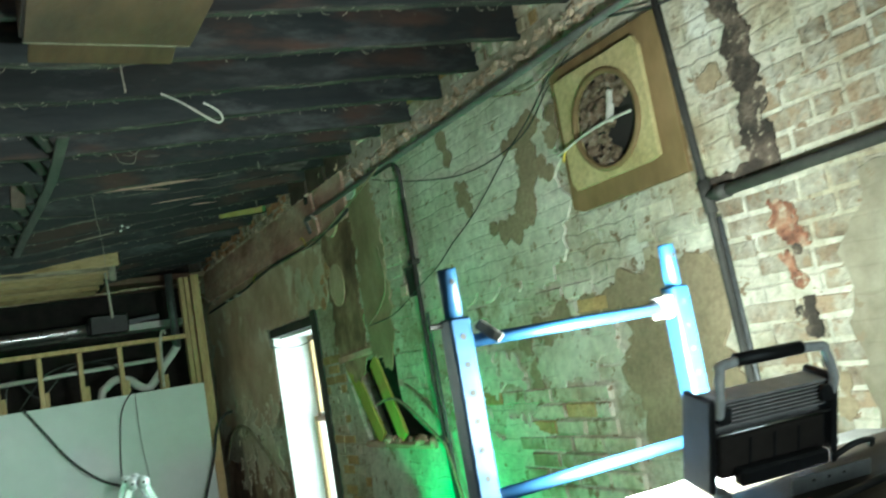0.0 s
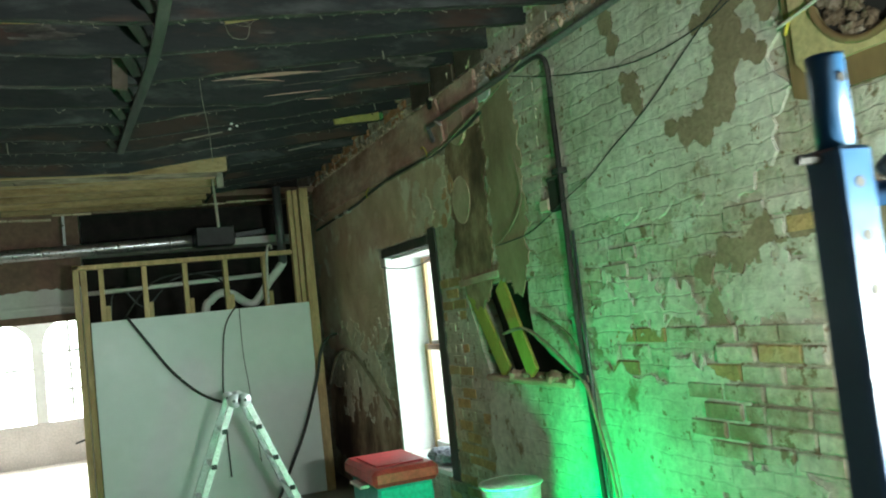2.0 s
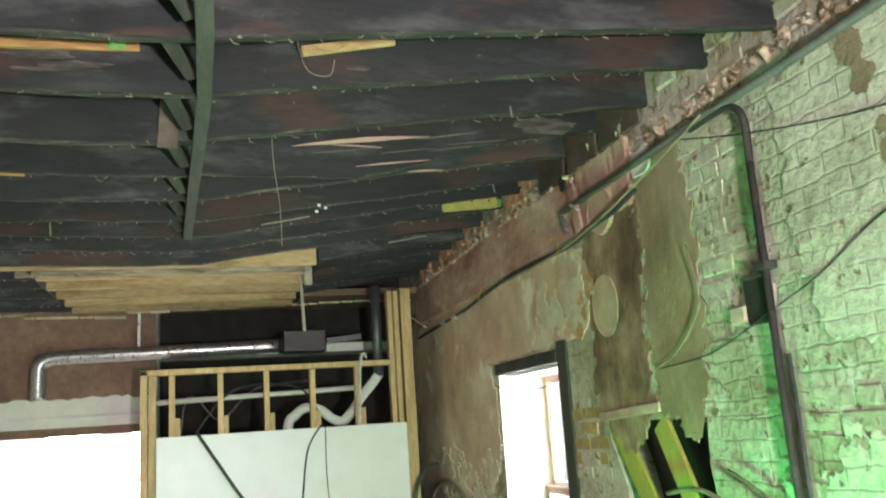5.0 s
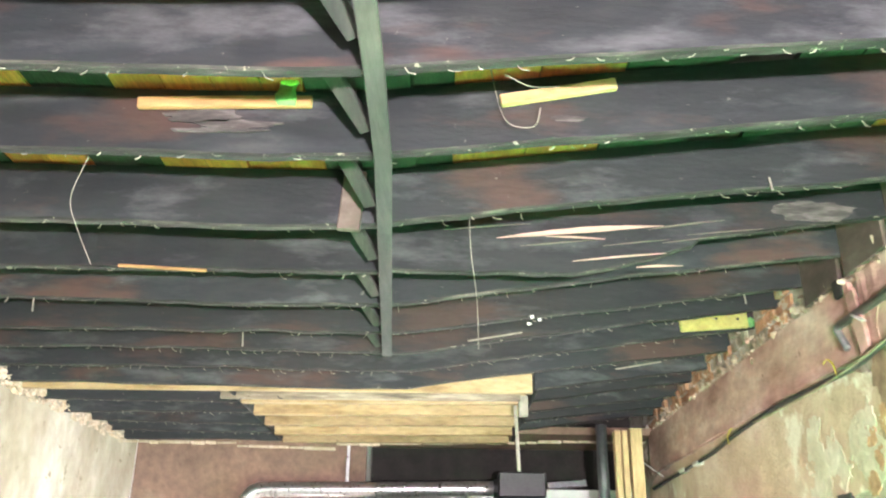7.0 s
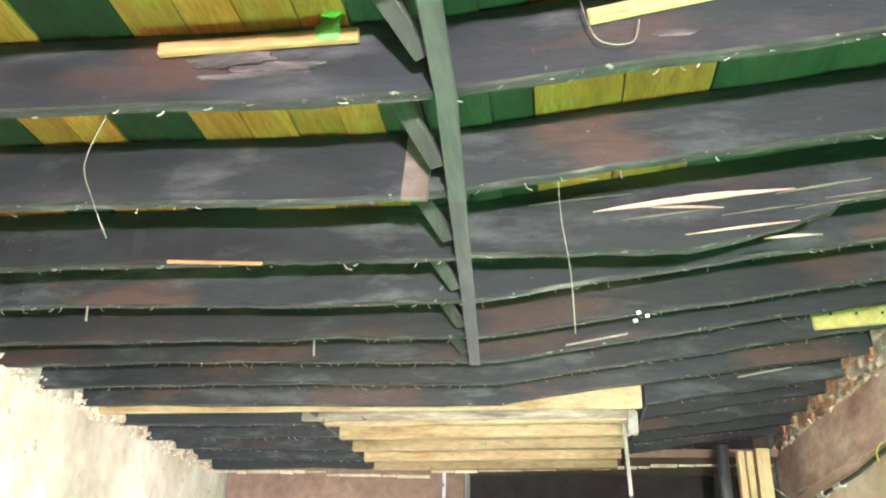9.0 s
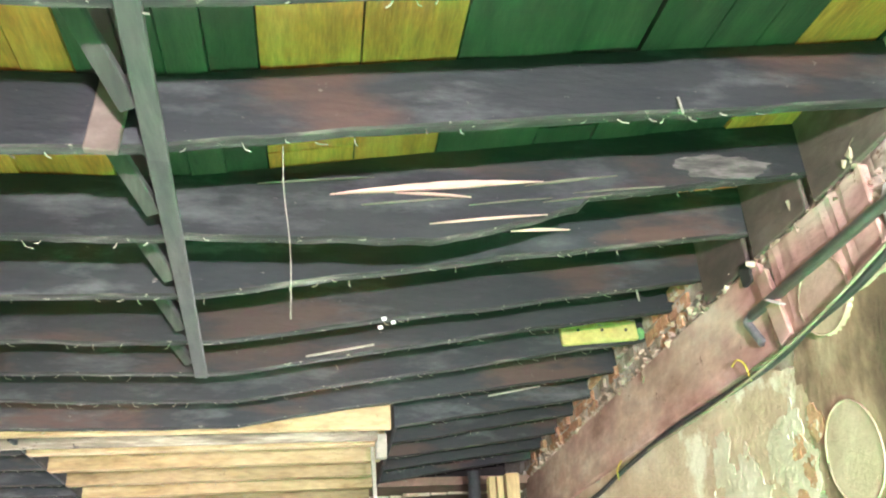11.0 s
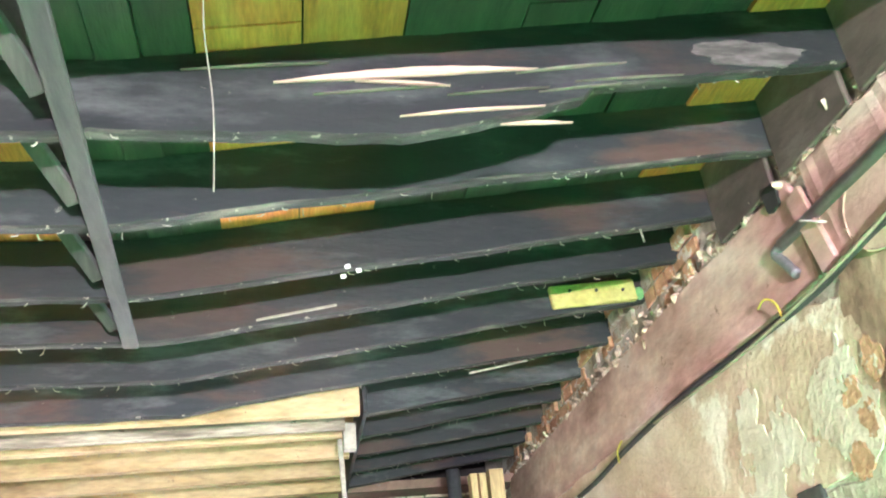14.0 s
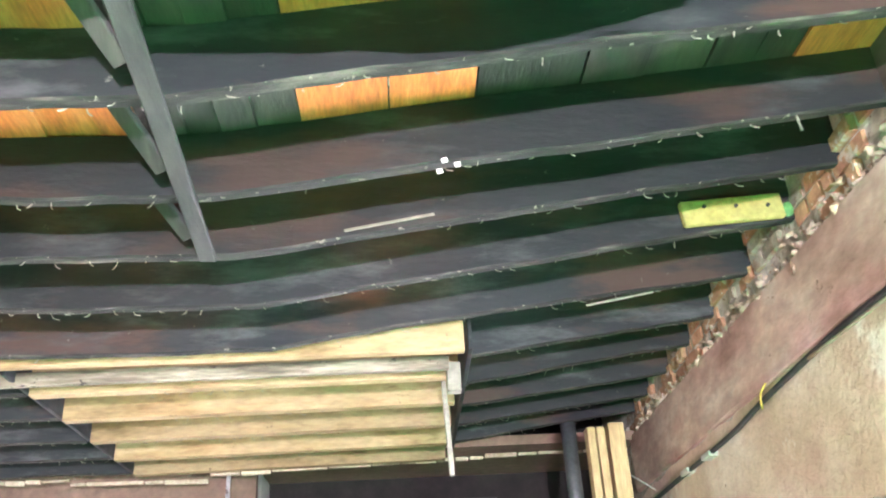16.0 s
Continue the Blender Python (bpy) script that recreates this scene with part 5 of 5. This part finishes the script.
tagged(part("ceiling_far", boxed((LEFT_X - 0.3, END_Y + 0.06, 3.10), (WALL_X + 0.4, 11.2, 3.16)), "bulkhead"), "dark flat ceiling behind the joists", "ceiling", kind="structure")
# the void's darkness is put into this wall's near-black colour
tagged(part("wall_void", boxed((0.345, 10.98, 0.0), (WALL_X + 0.4, 11.2, 3.62)), "void"), "back wall of the service void, near-black to stand in for shade", "wall", kind="structure")
# added filler, shuts a gap where the sky shone through
tagged(part("wall_gap_filler", boxed((0.30, 10.625, 0.0), (0.343, 11.2, 3.62)), "white_paint"), "white filler added to close a gap beside the service void", "wall", kind="structure")
tagged(part("wall_return", boxed((0.345, 9.52, 0.0), (0.375, 10.97, 1.88)), "white_paint"), "white return of the partition", "wall", kind="structure")

part_wall = thing("stud_partition", (1.4, 9.5, 0), "pine stud partition, boarded below and open above", "partition")
for x0, x1, z1 in ((0.28, 0.335, 2.42), (0.345, 0.40, 2.375), (2.32, 2.365, 3.02), (2.375, 2.42, 3.02), (2.44, 2.53, 3.04)):
    part("post", boxed((x0, 9.475, 0.0), (x1, 9.56, z1), 0.003), "stud", part_wall)
part("top_rail", boxed((0.28, 9.475, 2.378), (2.318, 9.56, 2.422), 0.003), "stud", part_wall)
for x in (0.50, 0.88, 1.25, 1.63, 2.01):
    part("stud", boxed((x, 9.48, 0.02), (x + 0.045, 9.555, 2.375), 0.003), "stud", part_wall)
    part("nogging", boxed((x + 0.047, 9.49, 1.86), (x + 0.085, 9.55, 2.03), 0.003), "stud", part_wall)
part("board", boxed((0.405, 9.455, 0.01), (2.435, 9.4725, 1.885), 0.002), "plasterboard", part_wall, "pale green-white plasterboard sheet")
part("hook", tube([(2.06, 9.46, 2.38), (2.07, 9.45, 2.46), (2.10, 9.45, 2.48), (2.11, 9.45, 2.44)], 0.012, 6), "wire_pale", part_wall, "white hook")
part("rod", tube([(2.055, 9.45, 2.4), (2.03, 9.45, 1.9)], 0.013, 8, False), "wire_pale", part_wall, "white plastic rod")

DY = 10.2
duct = thing("vent_duct", (0.4, DY, 2.6), "shiny galvanised round duct hung below the ceiling", "duct")
part("pipe", tube([(-0.60, DY, 2.27), (-0.60, DY, 2.50), (-0.58, DY, 2.58), (-0.50, DY, 2.62), (-0.40, DY, 2.625), (0.3, DY, 2.632), (1.46, DY, 2.655)], 0.062, 16), "duct", duct, smooth=True)
for x in (-0.38, 0.45, 1.2):
    part("band", tube([(x, DY, 2.626 + 0.014 * x), (x + 0.025, DY, 2.626 + 0.014 * x)], 0.066, 16, False), "duct", duct, smooth=True)
part("hanger", boxed((0.20, DY - 0.01, 2.68), (0.225, DY + 0.005, 3.095), 0.001), "duct", duct, "thin metal hanger strap")
part("hanger_plate", boxed((0.15, DY - 0.03, 3.05), (0.26, DY + 0.02, 3.09), 0.003), "wire_pale", duct)
part("fan_box", boxed((1.47, DY - 0.1, 2.58), (1.86, DY + 0.12, 2.78), 0.01), "black_plastic", duct, "black inline fan box")
part("collar", tube([(1.43, DY, 2.655), (1.475, DY, 2.656)], 0.075, 16, False), "black_plastic", duct, smooth=True)
# plain unlit box in place of a flat strip light beside the duct
tagged(part("strip_light_box", beamed((1.88, DY, 2.68), (2.2, DY, 2.71), 0.06, 0.05), "pipe_grey"), "plain grey box for the flat strip light in the void", "tray")
tagged(part("pipe_blue", tube([(2.26, 9.7, 3.1), (2.26, 9.7, 2.3)], 0.045, 10, False), "pipe_grey", smooth=True), "grey-blue vertical soil pipe", "pipe")
tagged(part("white_pipe", tube([(0.36, 9.75, 2.17), (1.2, 9.75, 2.19), (2.05, 9.75, 2.21)], 0.022, 8, False), "white_paint", smooth=True), "white horizontal waste pipe in the void", "pipe")
cable("flex_hose", [(1.44, 9.7, 0.0), (1.44, 9.7, 1.0), (1.45, 9.7, 1.85), (1.52, 9.7, 2.0), (1.62, 9.7, 2.06), (1.74, 9.7, 2.03), (1.84, 9.7, 1.95), (1.93, 9.7, 1.93), (2.02, 9.7, 2.02), (2.1, 9.7, 2.13), (2.2, 9.7, 2.24), (2.27, 9.7, 2.33)], 0.042, "white_paint", "white ribbed flexible hose in the void", "hose", 10)
cable("void_cable", [(0.7, 9.65, 1.9), (0.95, 9.65, 2.2), (1.25, 9.65, 2.28), (1.6, 9.65, 2.2), (1.75, 9.65, 1.9)], 0.009, "cable_black", "black cable looped in the void")
cable("void_cable", [(0.55, 9.8, 0.0), (0.6, 9.8, 2.1), (0.9, 9.85, 2.0), (1.2, 9.8, 2.25), (1.7, 9.85, 2.3)], 0.007, "pipe_grey", "grey cable looped in the void")
BY = 9.44
cable("board_cable", [(0.72, BY, 1.90), (0.88, BY, 1.65), (1.08, BY - 0.02, 1.35), (1.31, BY - 0.05, 1.12), (1.50, 9.1, 1.03), (1.55, 8.6, 1.08)], 0.014, "cable_black", "thick black cable drooping over the board")
cable("board_cable", [(1.72, BY, 1.92), (1.60, BY, 1.74), (1.55, BY, 1.45), (1.52, BY, 1.0), (1.53, BY, 0.3)], 0.007, "cable_black", "thin dark cable hanging down the board")
cable("board_cable", [(1.74, BY, 1.88), (1.74, BY, 1.47), (1.77, BY, 1.1), (1.82, BY, 0.4)], 0.004, "pipe_grey", "thin grey cable hanging down the board")
cable("board_cable", [(2.64, 9.25, 1.54), (2.56, 9.3, 1.51), (2.47, 9.3, 1.38), (2.41, 9.3, 1.14), (2.33, 9.3, 0.9), (2.22, 9.3, 0.61), (2.04, 9.25, 0.28), (1.9, 9.2, 0.03)], 0.015, "cable_black", "thick black hose curving off the partition")
cable("void_string", [(2.45, 10.0, 3.02), (2.6, 9.9, 2.86), (2.75, 9.8, 2.72)], 0.004, "wire_pale", "thin string at the ceiling corner", "wire")

# far room
bm = bmesh.new()
FY = 15.0
box(bm, (-4.5, FY, 0.0), (4.0, FY + 0.25, 0.62), 0, 1)
for x0, x1 in ((-4.5, -1.50), (-0.52, -0.36), (0.34, 4.0)):
    box(bm, (x0, FY, 0.625), (x1, FY + 0.25, 3.0))
box(bm, (-1.50, FY, 2.12), (0.34, FY + 0.25, 3.0))
tagged(part("wall_far", bm, ["white_paint", "wainscot"]), "white far wall with arched windows over a pale dado", "wall", kind="structure")


def arched_window(xa, xb, door):
    th = thing("arched_window", ((xa + xb) / 2, FY, 0.62), "white arched window flooded with daylight", "window", kind="structure")
    bm = bmesh.new()
    n = 14
    w, zs, zt = xb - xa, 1.75, 2.12
    top = [((xa + xb) / 2 + w / 2 * math.cos(math.pi * k / n), zs + (zt - zs) * math.sin(math.pi * k / n)) for k in range(n + 1)]
    for (x0, z0), (x1, z1) in zip(top, top[1:]):
        vs = [bm.verts.new(p) for p in ((x0, FY + 0.02, z0), (x1, FY + 0.02, z1), (x1, FY + 0.02, zt + 0.01), (x0, FY + 0.02, zt + 0.01), (x0, FY + 0.2, z0), (x1, FY + 0.2, z1), (x1, FY + 0.2, zt + 0.01), (x0, FY + 0.2, zt + 0.01))]
        for f in ((0, 1, 2, 3), (7, 6, 5, 4), (0, 4, 5, 1)):
            bm.faces.new([vs[i] for i in f])
    part("arch", bm, "white_paint", th)
    for z in ((1.05, 1.35, 1.62) if door else (1.4,)):
        part("glazing_bar", boxed((xa, FY + 0.08, z), (xb, FY + 0.12, z + 0.04), 0.003), "white_paint", th)
    part("glazing_bar", boxed(((xa + xb) / 2 - 0.02, FY + 0.075, 0.63), ((xa + xb) / 2 + 0.02, FY + 0.125, 2.1), 0.003), "white_paint", th)
    p = part("pane", boxed((xa, FY + 0.098, 0.63), (xb, FY + 0.102, 2.1)), "glass", th)
    p.visible_shadow = False
    return th


arched_window(-1.50, -0.52, False)
arched_window(-0.36, 0.34, True)
tagged(part("backdrop_far", boxed((-6, 17.5, -1), (6, 17.52, 4)), "outside"), "glaring hazy daylight outside the far windows", "backdrop", kind="structure")
tagged(part("ceiling_far_room", boxed((-4.5, 10.62, 2.62), (4.0, 15.25, 2.7)), "white_paint"), "white ceiling of the far room", "ceiling", kind="structure")
for x in (-4.5, 3.9):
    tagged(part("wall_far_side", boxed((x, 10.62, 0), (x + 0.1, 15.0, 3.0)), "white_paint"), "plain white side wall of the far room", "wall", kind="structure")
tagged(part("door_post", boxed((-1.2, 10.45, 0.0), (-1.05, 10.62, 1.95), 0.004), "dark_wood"), "dark post at the far doorway", "post", kind="structure")
latch = thing("door_jamb", (0.28, 10.55, 0), "dark metal doorway jamb with a latch", "jamb")
part("jamb", boxed((0.255, 10.46, 0.0), (0.298, 10.62, 1.95), 0.003), "pipe_grey", latch)
part("latch", beamed((0.26, 10.44, 0.75), (0.16, 10.44, 0.72), 0.02, 0.02), "black_plastic", latch)

# ---- stepladder ----
lad = thing("stepladder", (1.5, 8.3, 0), "white aluminium multi-hinge stepladder standing open", "ladder")
for side in (-1, 1):
    for yy in (-0.19, 0.19):
        part("rail", beamed((1.485 + side * 0.055, 8.3 + yy, 1.11), (1.485 + side * 0.50, 8.3 + yy * 1.3, 0.0), 0.05, 0.022, up=(0, 1, 0)), "ladder", lad)
    for k in range(4):
        z = 0.87 - 0.26 * k
        d = 0.03 + 0.47 * (1.12 - z) / 1.12
        part("rung", boxed((1.485 + side * d - 0.02, 8.13, z), (1.485 + side * d + 0.02, 8.47, z + 0.03), 0.004), "ladder", lad)
        part("rung_plug", boxed((1.485 + side * d - 0.022, 8.3 - 0.225 - 0.05 * (1.12 - z), z - 0.004), (1.485 + side * d + 0.022, 8.3 - 0.205 - 0.05 * (1.12 - z), z + 0.034), 0.004), "black_plastic", lad, "black rung plug")
for yy in (-0.2, 0.2):
    for side in (-1, 1):
        part("hinge", tube([(1.485 + side * 0.04, 8.285 + yy, 1.115), (1.485 + side * 0.04, 8.315 + yy, 1.115)], 0.055, 16, False), "ladder", lad, "round locking hinge", smooth=True)
        part("hinge_pin", tube([(1.485 + side * 0.045, 8.272 + yy, 1.115), (1.485 + side * 0.045, 8.328 + yy, 1.115)], 0.013, 10, False), "black_plastic", lad)

# ---- boxes on the floor by the window ----
tub = thing("storage_tub", (2.25, 6.6, 0), "teal plastic tub with a red lid", "storage box")
part("tub", boxed((2.06, 6.32, 0.0), (2.44, 6.95, 0.585), 0.02), "teal", tub)
bm = boxed((2.02, 6.27, 0.588), (2.47, 6.99, 0.70), 0.028)
box(bm, (2.08, 6.38, 0.699), (2.40, 6.88, 0.712), 0.004)
part("lid", bm, "red", tub, "red plastic lid")
part("handle", boxed((1.99, 6.5, 0.56), (2.058, 6.76, 0.583), 0.006), "bin_white", tub, "white clip handle")
bucket = thing("bucket", (2.5, 5.6, 0), "white plastic bucket on the floor", "bucket")
bm = bmesh.new()
bmesh.ops.create_cone(bm, cap_ends=True, segments=28, radius1=0.13, radius2=0.16, depth=0.36, matrix=Matrix.Translation((2.45, 5.15, 0.555)))
part("pail", bm, "bin_white", bucket, smooth=True)
part("rim", tube([(2.45 + 0.163 * math.cos(a), 5.15 + 0.163 * math.sin(a), 0.73) for a in [2 * math.pi * k / 28 for k in range(29)]], 0.009, 6, False), "bin_white", bucket, smooth=True)
crate = thing("crate", (2.45, 5.15, 0), "dark wooden crate on the floor", "crate")
for k in range(4):
    part("slat", boxed((2.24, 4.92, 0.02 + 0.09 * k), (2.66, 5.38, 0.095 + 0.09 * k), 0.004), "bench_dark", crate)
part("top", boxed((2.23, 4.91, 0.352), (2.67, 5.39, 0.373), 0.003), "bench_dark", crate)
glamp = thing("green_work_lamp", (2.14, 4.65, 0), "green glowing work lamp standing on the floor", "lamp")
part("base", boxed((2.05, 4.56, 0.0), (2.23, 4.74, 0.03), 0.006), "black_plastic", glamp)
part("stem", tube([(2.14, 4.65, 0.03), (2.14, 4.65, 0.36)], 0.015, 8, False), "black_plastic", glamp, smooth=True)
part("led_head", boxed((2.08, 4.59, 0.36), (2.20, 4.71, 0.38), 0.003), "led_green", glamp, "glowing green head")

# ---- blue rack, bench and flood light ----
rack = thing("blue_rack", (1.45, 1.55, 0), "pale blue square-tube rack with punched uprights", "rack")


def upright(x, y):
    t = 0.022
    up = part("upright", boxed((x - t, y - t, 0.0), (x + t, y + t, 1.80), 0.004), "blue_steel", rack)
    part("inner_tube", tube([(x, y, 1.80), (x, y, 1.886), (x, y, 1.89)], 0.0175, 16, False), "blue_steel", rack, smooth=True)
    # holes are near-black discs on the face, their shade put into colour
    for k in range(30):
        z = 1.765 - 0.05 * k
        if z > 0.1:
            part("hole", tube([(x, y - t - 0.0008, z), (x, y - t + 0.004, z)], 0.0058, 8, False), "void", up)
    part("hole", tube([(x, y - 0.0185, 1.865), (x, y - 0.013, 1.865)], 0.005, 8, False), "void", up)
    part("foot", boxed((x - 0.04, y - 0.25, 0.0), (x + 0.04, y + 0.25, 0.03), 0.004), "blue_steel", rack)
    return up


upright(1.195, 1.58)
upright(1.745, 1.60)
part("crossbar", tube([(1.217, 1.58, 1.755), (1.723, 1.60, 1.758)], 0.0125, 12, False), "blue_steel", rack, smooth=True)
part("crossbar", tube([(1.217, 1.58, 1.478), (1.723, 1.60, 1.482)], 0.0125, 12, False), "blue_steel", rack, smooth=True)
part("crossbar", tube([(1.217, 1.58, 0.4), (1.723, 1.60, 0.4)], 0.0125, 12, False), "blue_steel", rack, smooth=True)
part("hook", beamed((1.232, 1.565, 1.785), (1.262, 1.54, 1.750), 0.018, 0.02), "dark_wood", rack, "dark worn hook")
part("hook_pin", tube([(1.14, 1.575, 1.79), (1.166, 1.575, 1.79)], 0.005, 6, False), "void", rack)
part("clamp", boxed((1.69, 1.575, 1.735), (1.716, 1.625, 1.785), 0.005), "bench_white", rack, "white end clamp")

bench = thing("workbench", (1.75, 1.25, 0), "white-topped bench with a dark plank edge", "bench")
part("top", boxed((1.30, 1.463, 1.395), (2.15, 1.552, 1.42), 0.004), "bench_white", bench)
part("front_plank", boxed((1.28, 1.0, 1.385), (2.15, 1.46, 1.421), 0.005), "bench_dark", bench, "dark brown front plank")
for x in (1.34, 2.08):
    for y in (1.06, 1.46):
        part("leg", boxed((x - 0.025, y - 0.025, 0.0), (x + 0.025, y + 0.025, 1.384), 0.003), "bench_dark", bench)
cable("bench_rod", [(1.32, 1.1, 1.423), (1.45, 1.12, 1.43), (1.7, 1.16, 1.43)], 0.007, "cable_black", "black flex lying on the bench")
tagged(part("red_grip", tube([(1.43, 1.118, 1.437), (1.47, 1.124, 1.437)], 0.012, 8, False), "red", smooth=True), "small red grip on the flex", "grip")

FL = pose(1.570, 1.27, 1.536, 17, 0, -6) @ Matrix.Diagonal((0.74, 0.74, 0.74, 1))


def local(bm):
    bmesh.ops.transform(bm, matrix=FL, verts=bm.verts)
    return bm


flood = thing("flood_light", (1.55, 1.26, 1.42), "portable LED flood light with tubular steel handle and stand", "work light")
part("housing", local(boxed((-0.166, 0.0, -0.095), (0.166, 0.05, 0.080), 0.006)), "fins", flood, "grey aluminium housing")
for k in range(6):
    z = 0.074 - 0.009 * k
    part("fin", local(boxed((-0.155, -0.024, z - 0.0016), (0.155, -0.001, z + 0.0016))), "fins", flood)
part("top_cover", local(boxed((-0.160, -0.026, 0.0795), (0.160, 0.046, 0.086), 0.002)), "fins", flood)
part("tie_bar", local(tube([(-0.160, -0.031, 0.014), (0.160, -0.031, 0.014)], 0.006, 10, False)), "chrome", flood, "bare steel tie bar", smooth=True)
part("back_cover", local(boxed((-0.150, -0.030, -0.088), (0.150, -0.001, 0.006), 0.004)), "housing_dark", flood, "dark brown lower back cover")
for k in (-1, 0, 1):
    part("cover_rib", local(boxed((0.07 * k - 0.003, -0.034, -0.080), (0.07 * k + 0.003, -0.031, -0.004), 0.001)), "black_plastic", flood)
part("driver_box", local(boxed((-0.120, -0.062, -0.100), (0.135, -0.032, -0.062), 0.006)), "black_plastic", flood, "black driver box")
for sx in (-1, 1):
    plate = local(boxed((sx * 0.176 - 0.009, -0.040, -0.115), (sx * 0.176 + 0.009, 0.058, 0.098), 0.006))
    part("end_plate", plate, "black_plastic", flood, "black moulded end plate")
    part("handle_socket", local(boxed((sx * 0.148 - 0.018, -0.048, 0.040), (sx * 0.148 + 0.018, -0.026, 0.078), 0.006)), "black_plastic", flood, "black handle socket")
part("lens", local(boxed((-0.145, 0.0505, -0.085), (0.145, 0.055, 0.070), 0.001)), "led", flood, "glowing front lens")
hp = [(-0.160, -0.037, 0.058), (-0.163, -0.042, 0.095), (-0.152, -0.030, 0.150), (-0.122, -0.024, 0.168), (0.120, -0.024, 0.168), (0.150, -0.030, 0.150), (0.163, -0.042, 0.095), (0.160, -0.037, 0.058)]
part("handle", local(tube(hp, 0.011, 12)), "tube_bright", flood, "bare steel tube handle", smooth=True)
part("grip", local(tube([(-0.105, -0.024, 0.172), (0.080, -0.024, 0.172)], 0.0150, 14, False)), "black_plastic", flood, "black foam grip", smooth=True)
part("bracket", local(boxed((0.00, -0.085, -0.138), (0.235, -0.078, -0.100), 0.002)), "bench_white", flood, "white drilled bracket")
for k in range(3):
    part("bolt_hole", local(tube([(0.06 + 0.045 * k, -0.0862, -0.113), (0.06 + 0.045 * k, -0.083, -0.113)], 0.004, 8, False)), "void", flood)
part("foot", local(boxed((-0.165, -0.05, -0.128), (-0.135, 0.05, -0.112), 0.003)), "bench_white", flood)
part("knob", local(tube([(0.186, 0, -0.075), (0.208, 0, -0.075)], 0.018, 12, False)), "black_plastic", flood, "black tilt knob", smooth=True)
part("lead", local(tube([(0.165, -0.045, -0.092), (0.205, -0.065, -0.064), (0.255, -0.065, -0.064), (0.285, -0.04, -0.092)], 0.007, 8)), "cable_black", flood, "black power lead", smooth=True)

# ---- bricks, last ----
BARE = random.Random(33)


def brick_material(a, z):
    if z > 3.09:
        if a < 6.6:
            return "brick_bare" if BARE.random() < 0.3 else "brick"
        return "brick_orange" if BARE.random() < 0.7 else "brick_cream"
    if a < 2.28:
        return "brick_cream"
    if 3.3 < a < 4.35 and 1.28 < z < 1.46:
        return "brick_bare" if BARE.random() < 0.7 else "brick"
    if 6.0 < a < 6.8 and z < 2.1:
        return "brick_bare" if BARE.random() < 0.35 else "brick"
    return "brick_bare" if BARE.random() < 0.025 else "brick"


shared = {}
rest = {"brick": bmesh.new(), "brick_cream": bmesh.new(), "brick_bare": bmesh.new(), "brick_orange": bmesh.new()}
rnd = random.Random(44)
placed = 0
for a, b, z, r in brick_rows():
    mname = brick_material(a, z)
    proud = rnd.uniform(-0.002, 0.002) if r < 90 else rnd.uniform(-0.005, 0.022)
    if 2.95 < a < 3.75 and 0.98 < z < 1.47:
        proud += rnd.uniform(0.006, 0.016)
    if 2.3 < a < 4.4 and 0.85 < z < 1.95 and placed < 295:
        key = (round(b - a, 3), mname)
        if key not in shared:
            bm = boxed((-0.005, 0, 0), (0.03, b - a, 0.0655), 0.006)
            me = bpy.data.meshes.new("brick")
            bm.to_mesh(me)
            bm.free()
            me.materials.append(M[mname])
            shared[key] = me
        ob = new("brick", shared[key])
        ob.location = (WALL_X - proud, a, z)
        ob.rotation_euler = (rnd.uniform(-0.006, 0.006), 0, rnd.uniform(-0.012, 0.012))
        ob.parent = brick_wall
        placed += 1
    else:
        bm = rest[mname]
        vs = []
        x0, x1, e = WALL_X - 0.003 - proud, WALL_X + 0.02, 0.005
        z1 = z + 0.0655
        j = [rnd.uniform(-0.006, 0.006) for _ in range(4)]
        f = [bm.verts.new(p) for p in ((x0, a + e, z + e + j[0]), (x0, b - e, z + e + j[1]), (x0, b - e, z1 - e + j[2]), (x0, a + e, z1 - e + j[3]))]
        g = [bm.verts.new(p) for p in ((x1, a, z), (x1, b, z), (x1, b, z1), (x1, a, z1))]
        bm.faces.new(f[::-1])
        for k in range(4):
            bm.faces.new((f[k], f[(k + 1) % 4], g[(k + 1) % 4], g[k]))
for mname, bm in rest.items():
    bmesh.ops.recalc_face_normals(bm, faces=bm.faces)
    part("bricks", bm, mname, brick_wall)["kind"] = "stuff"
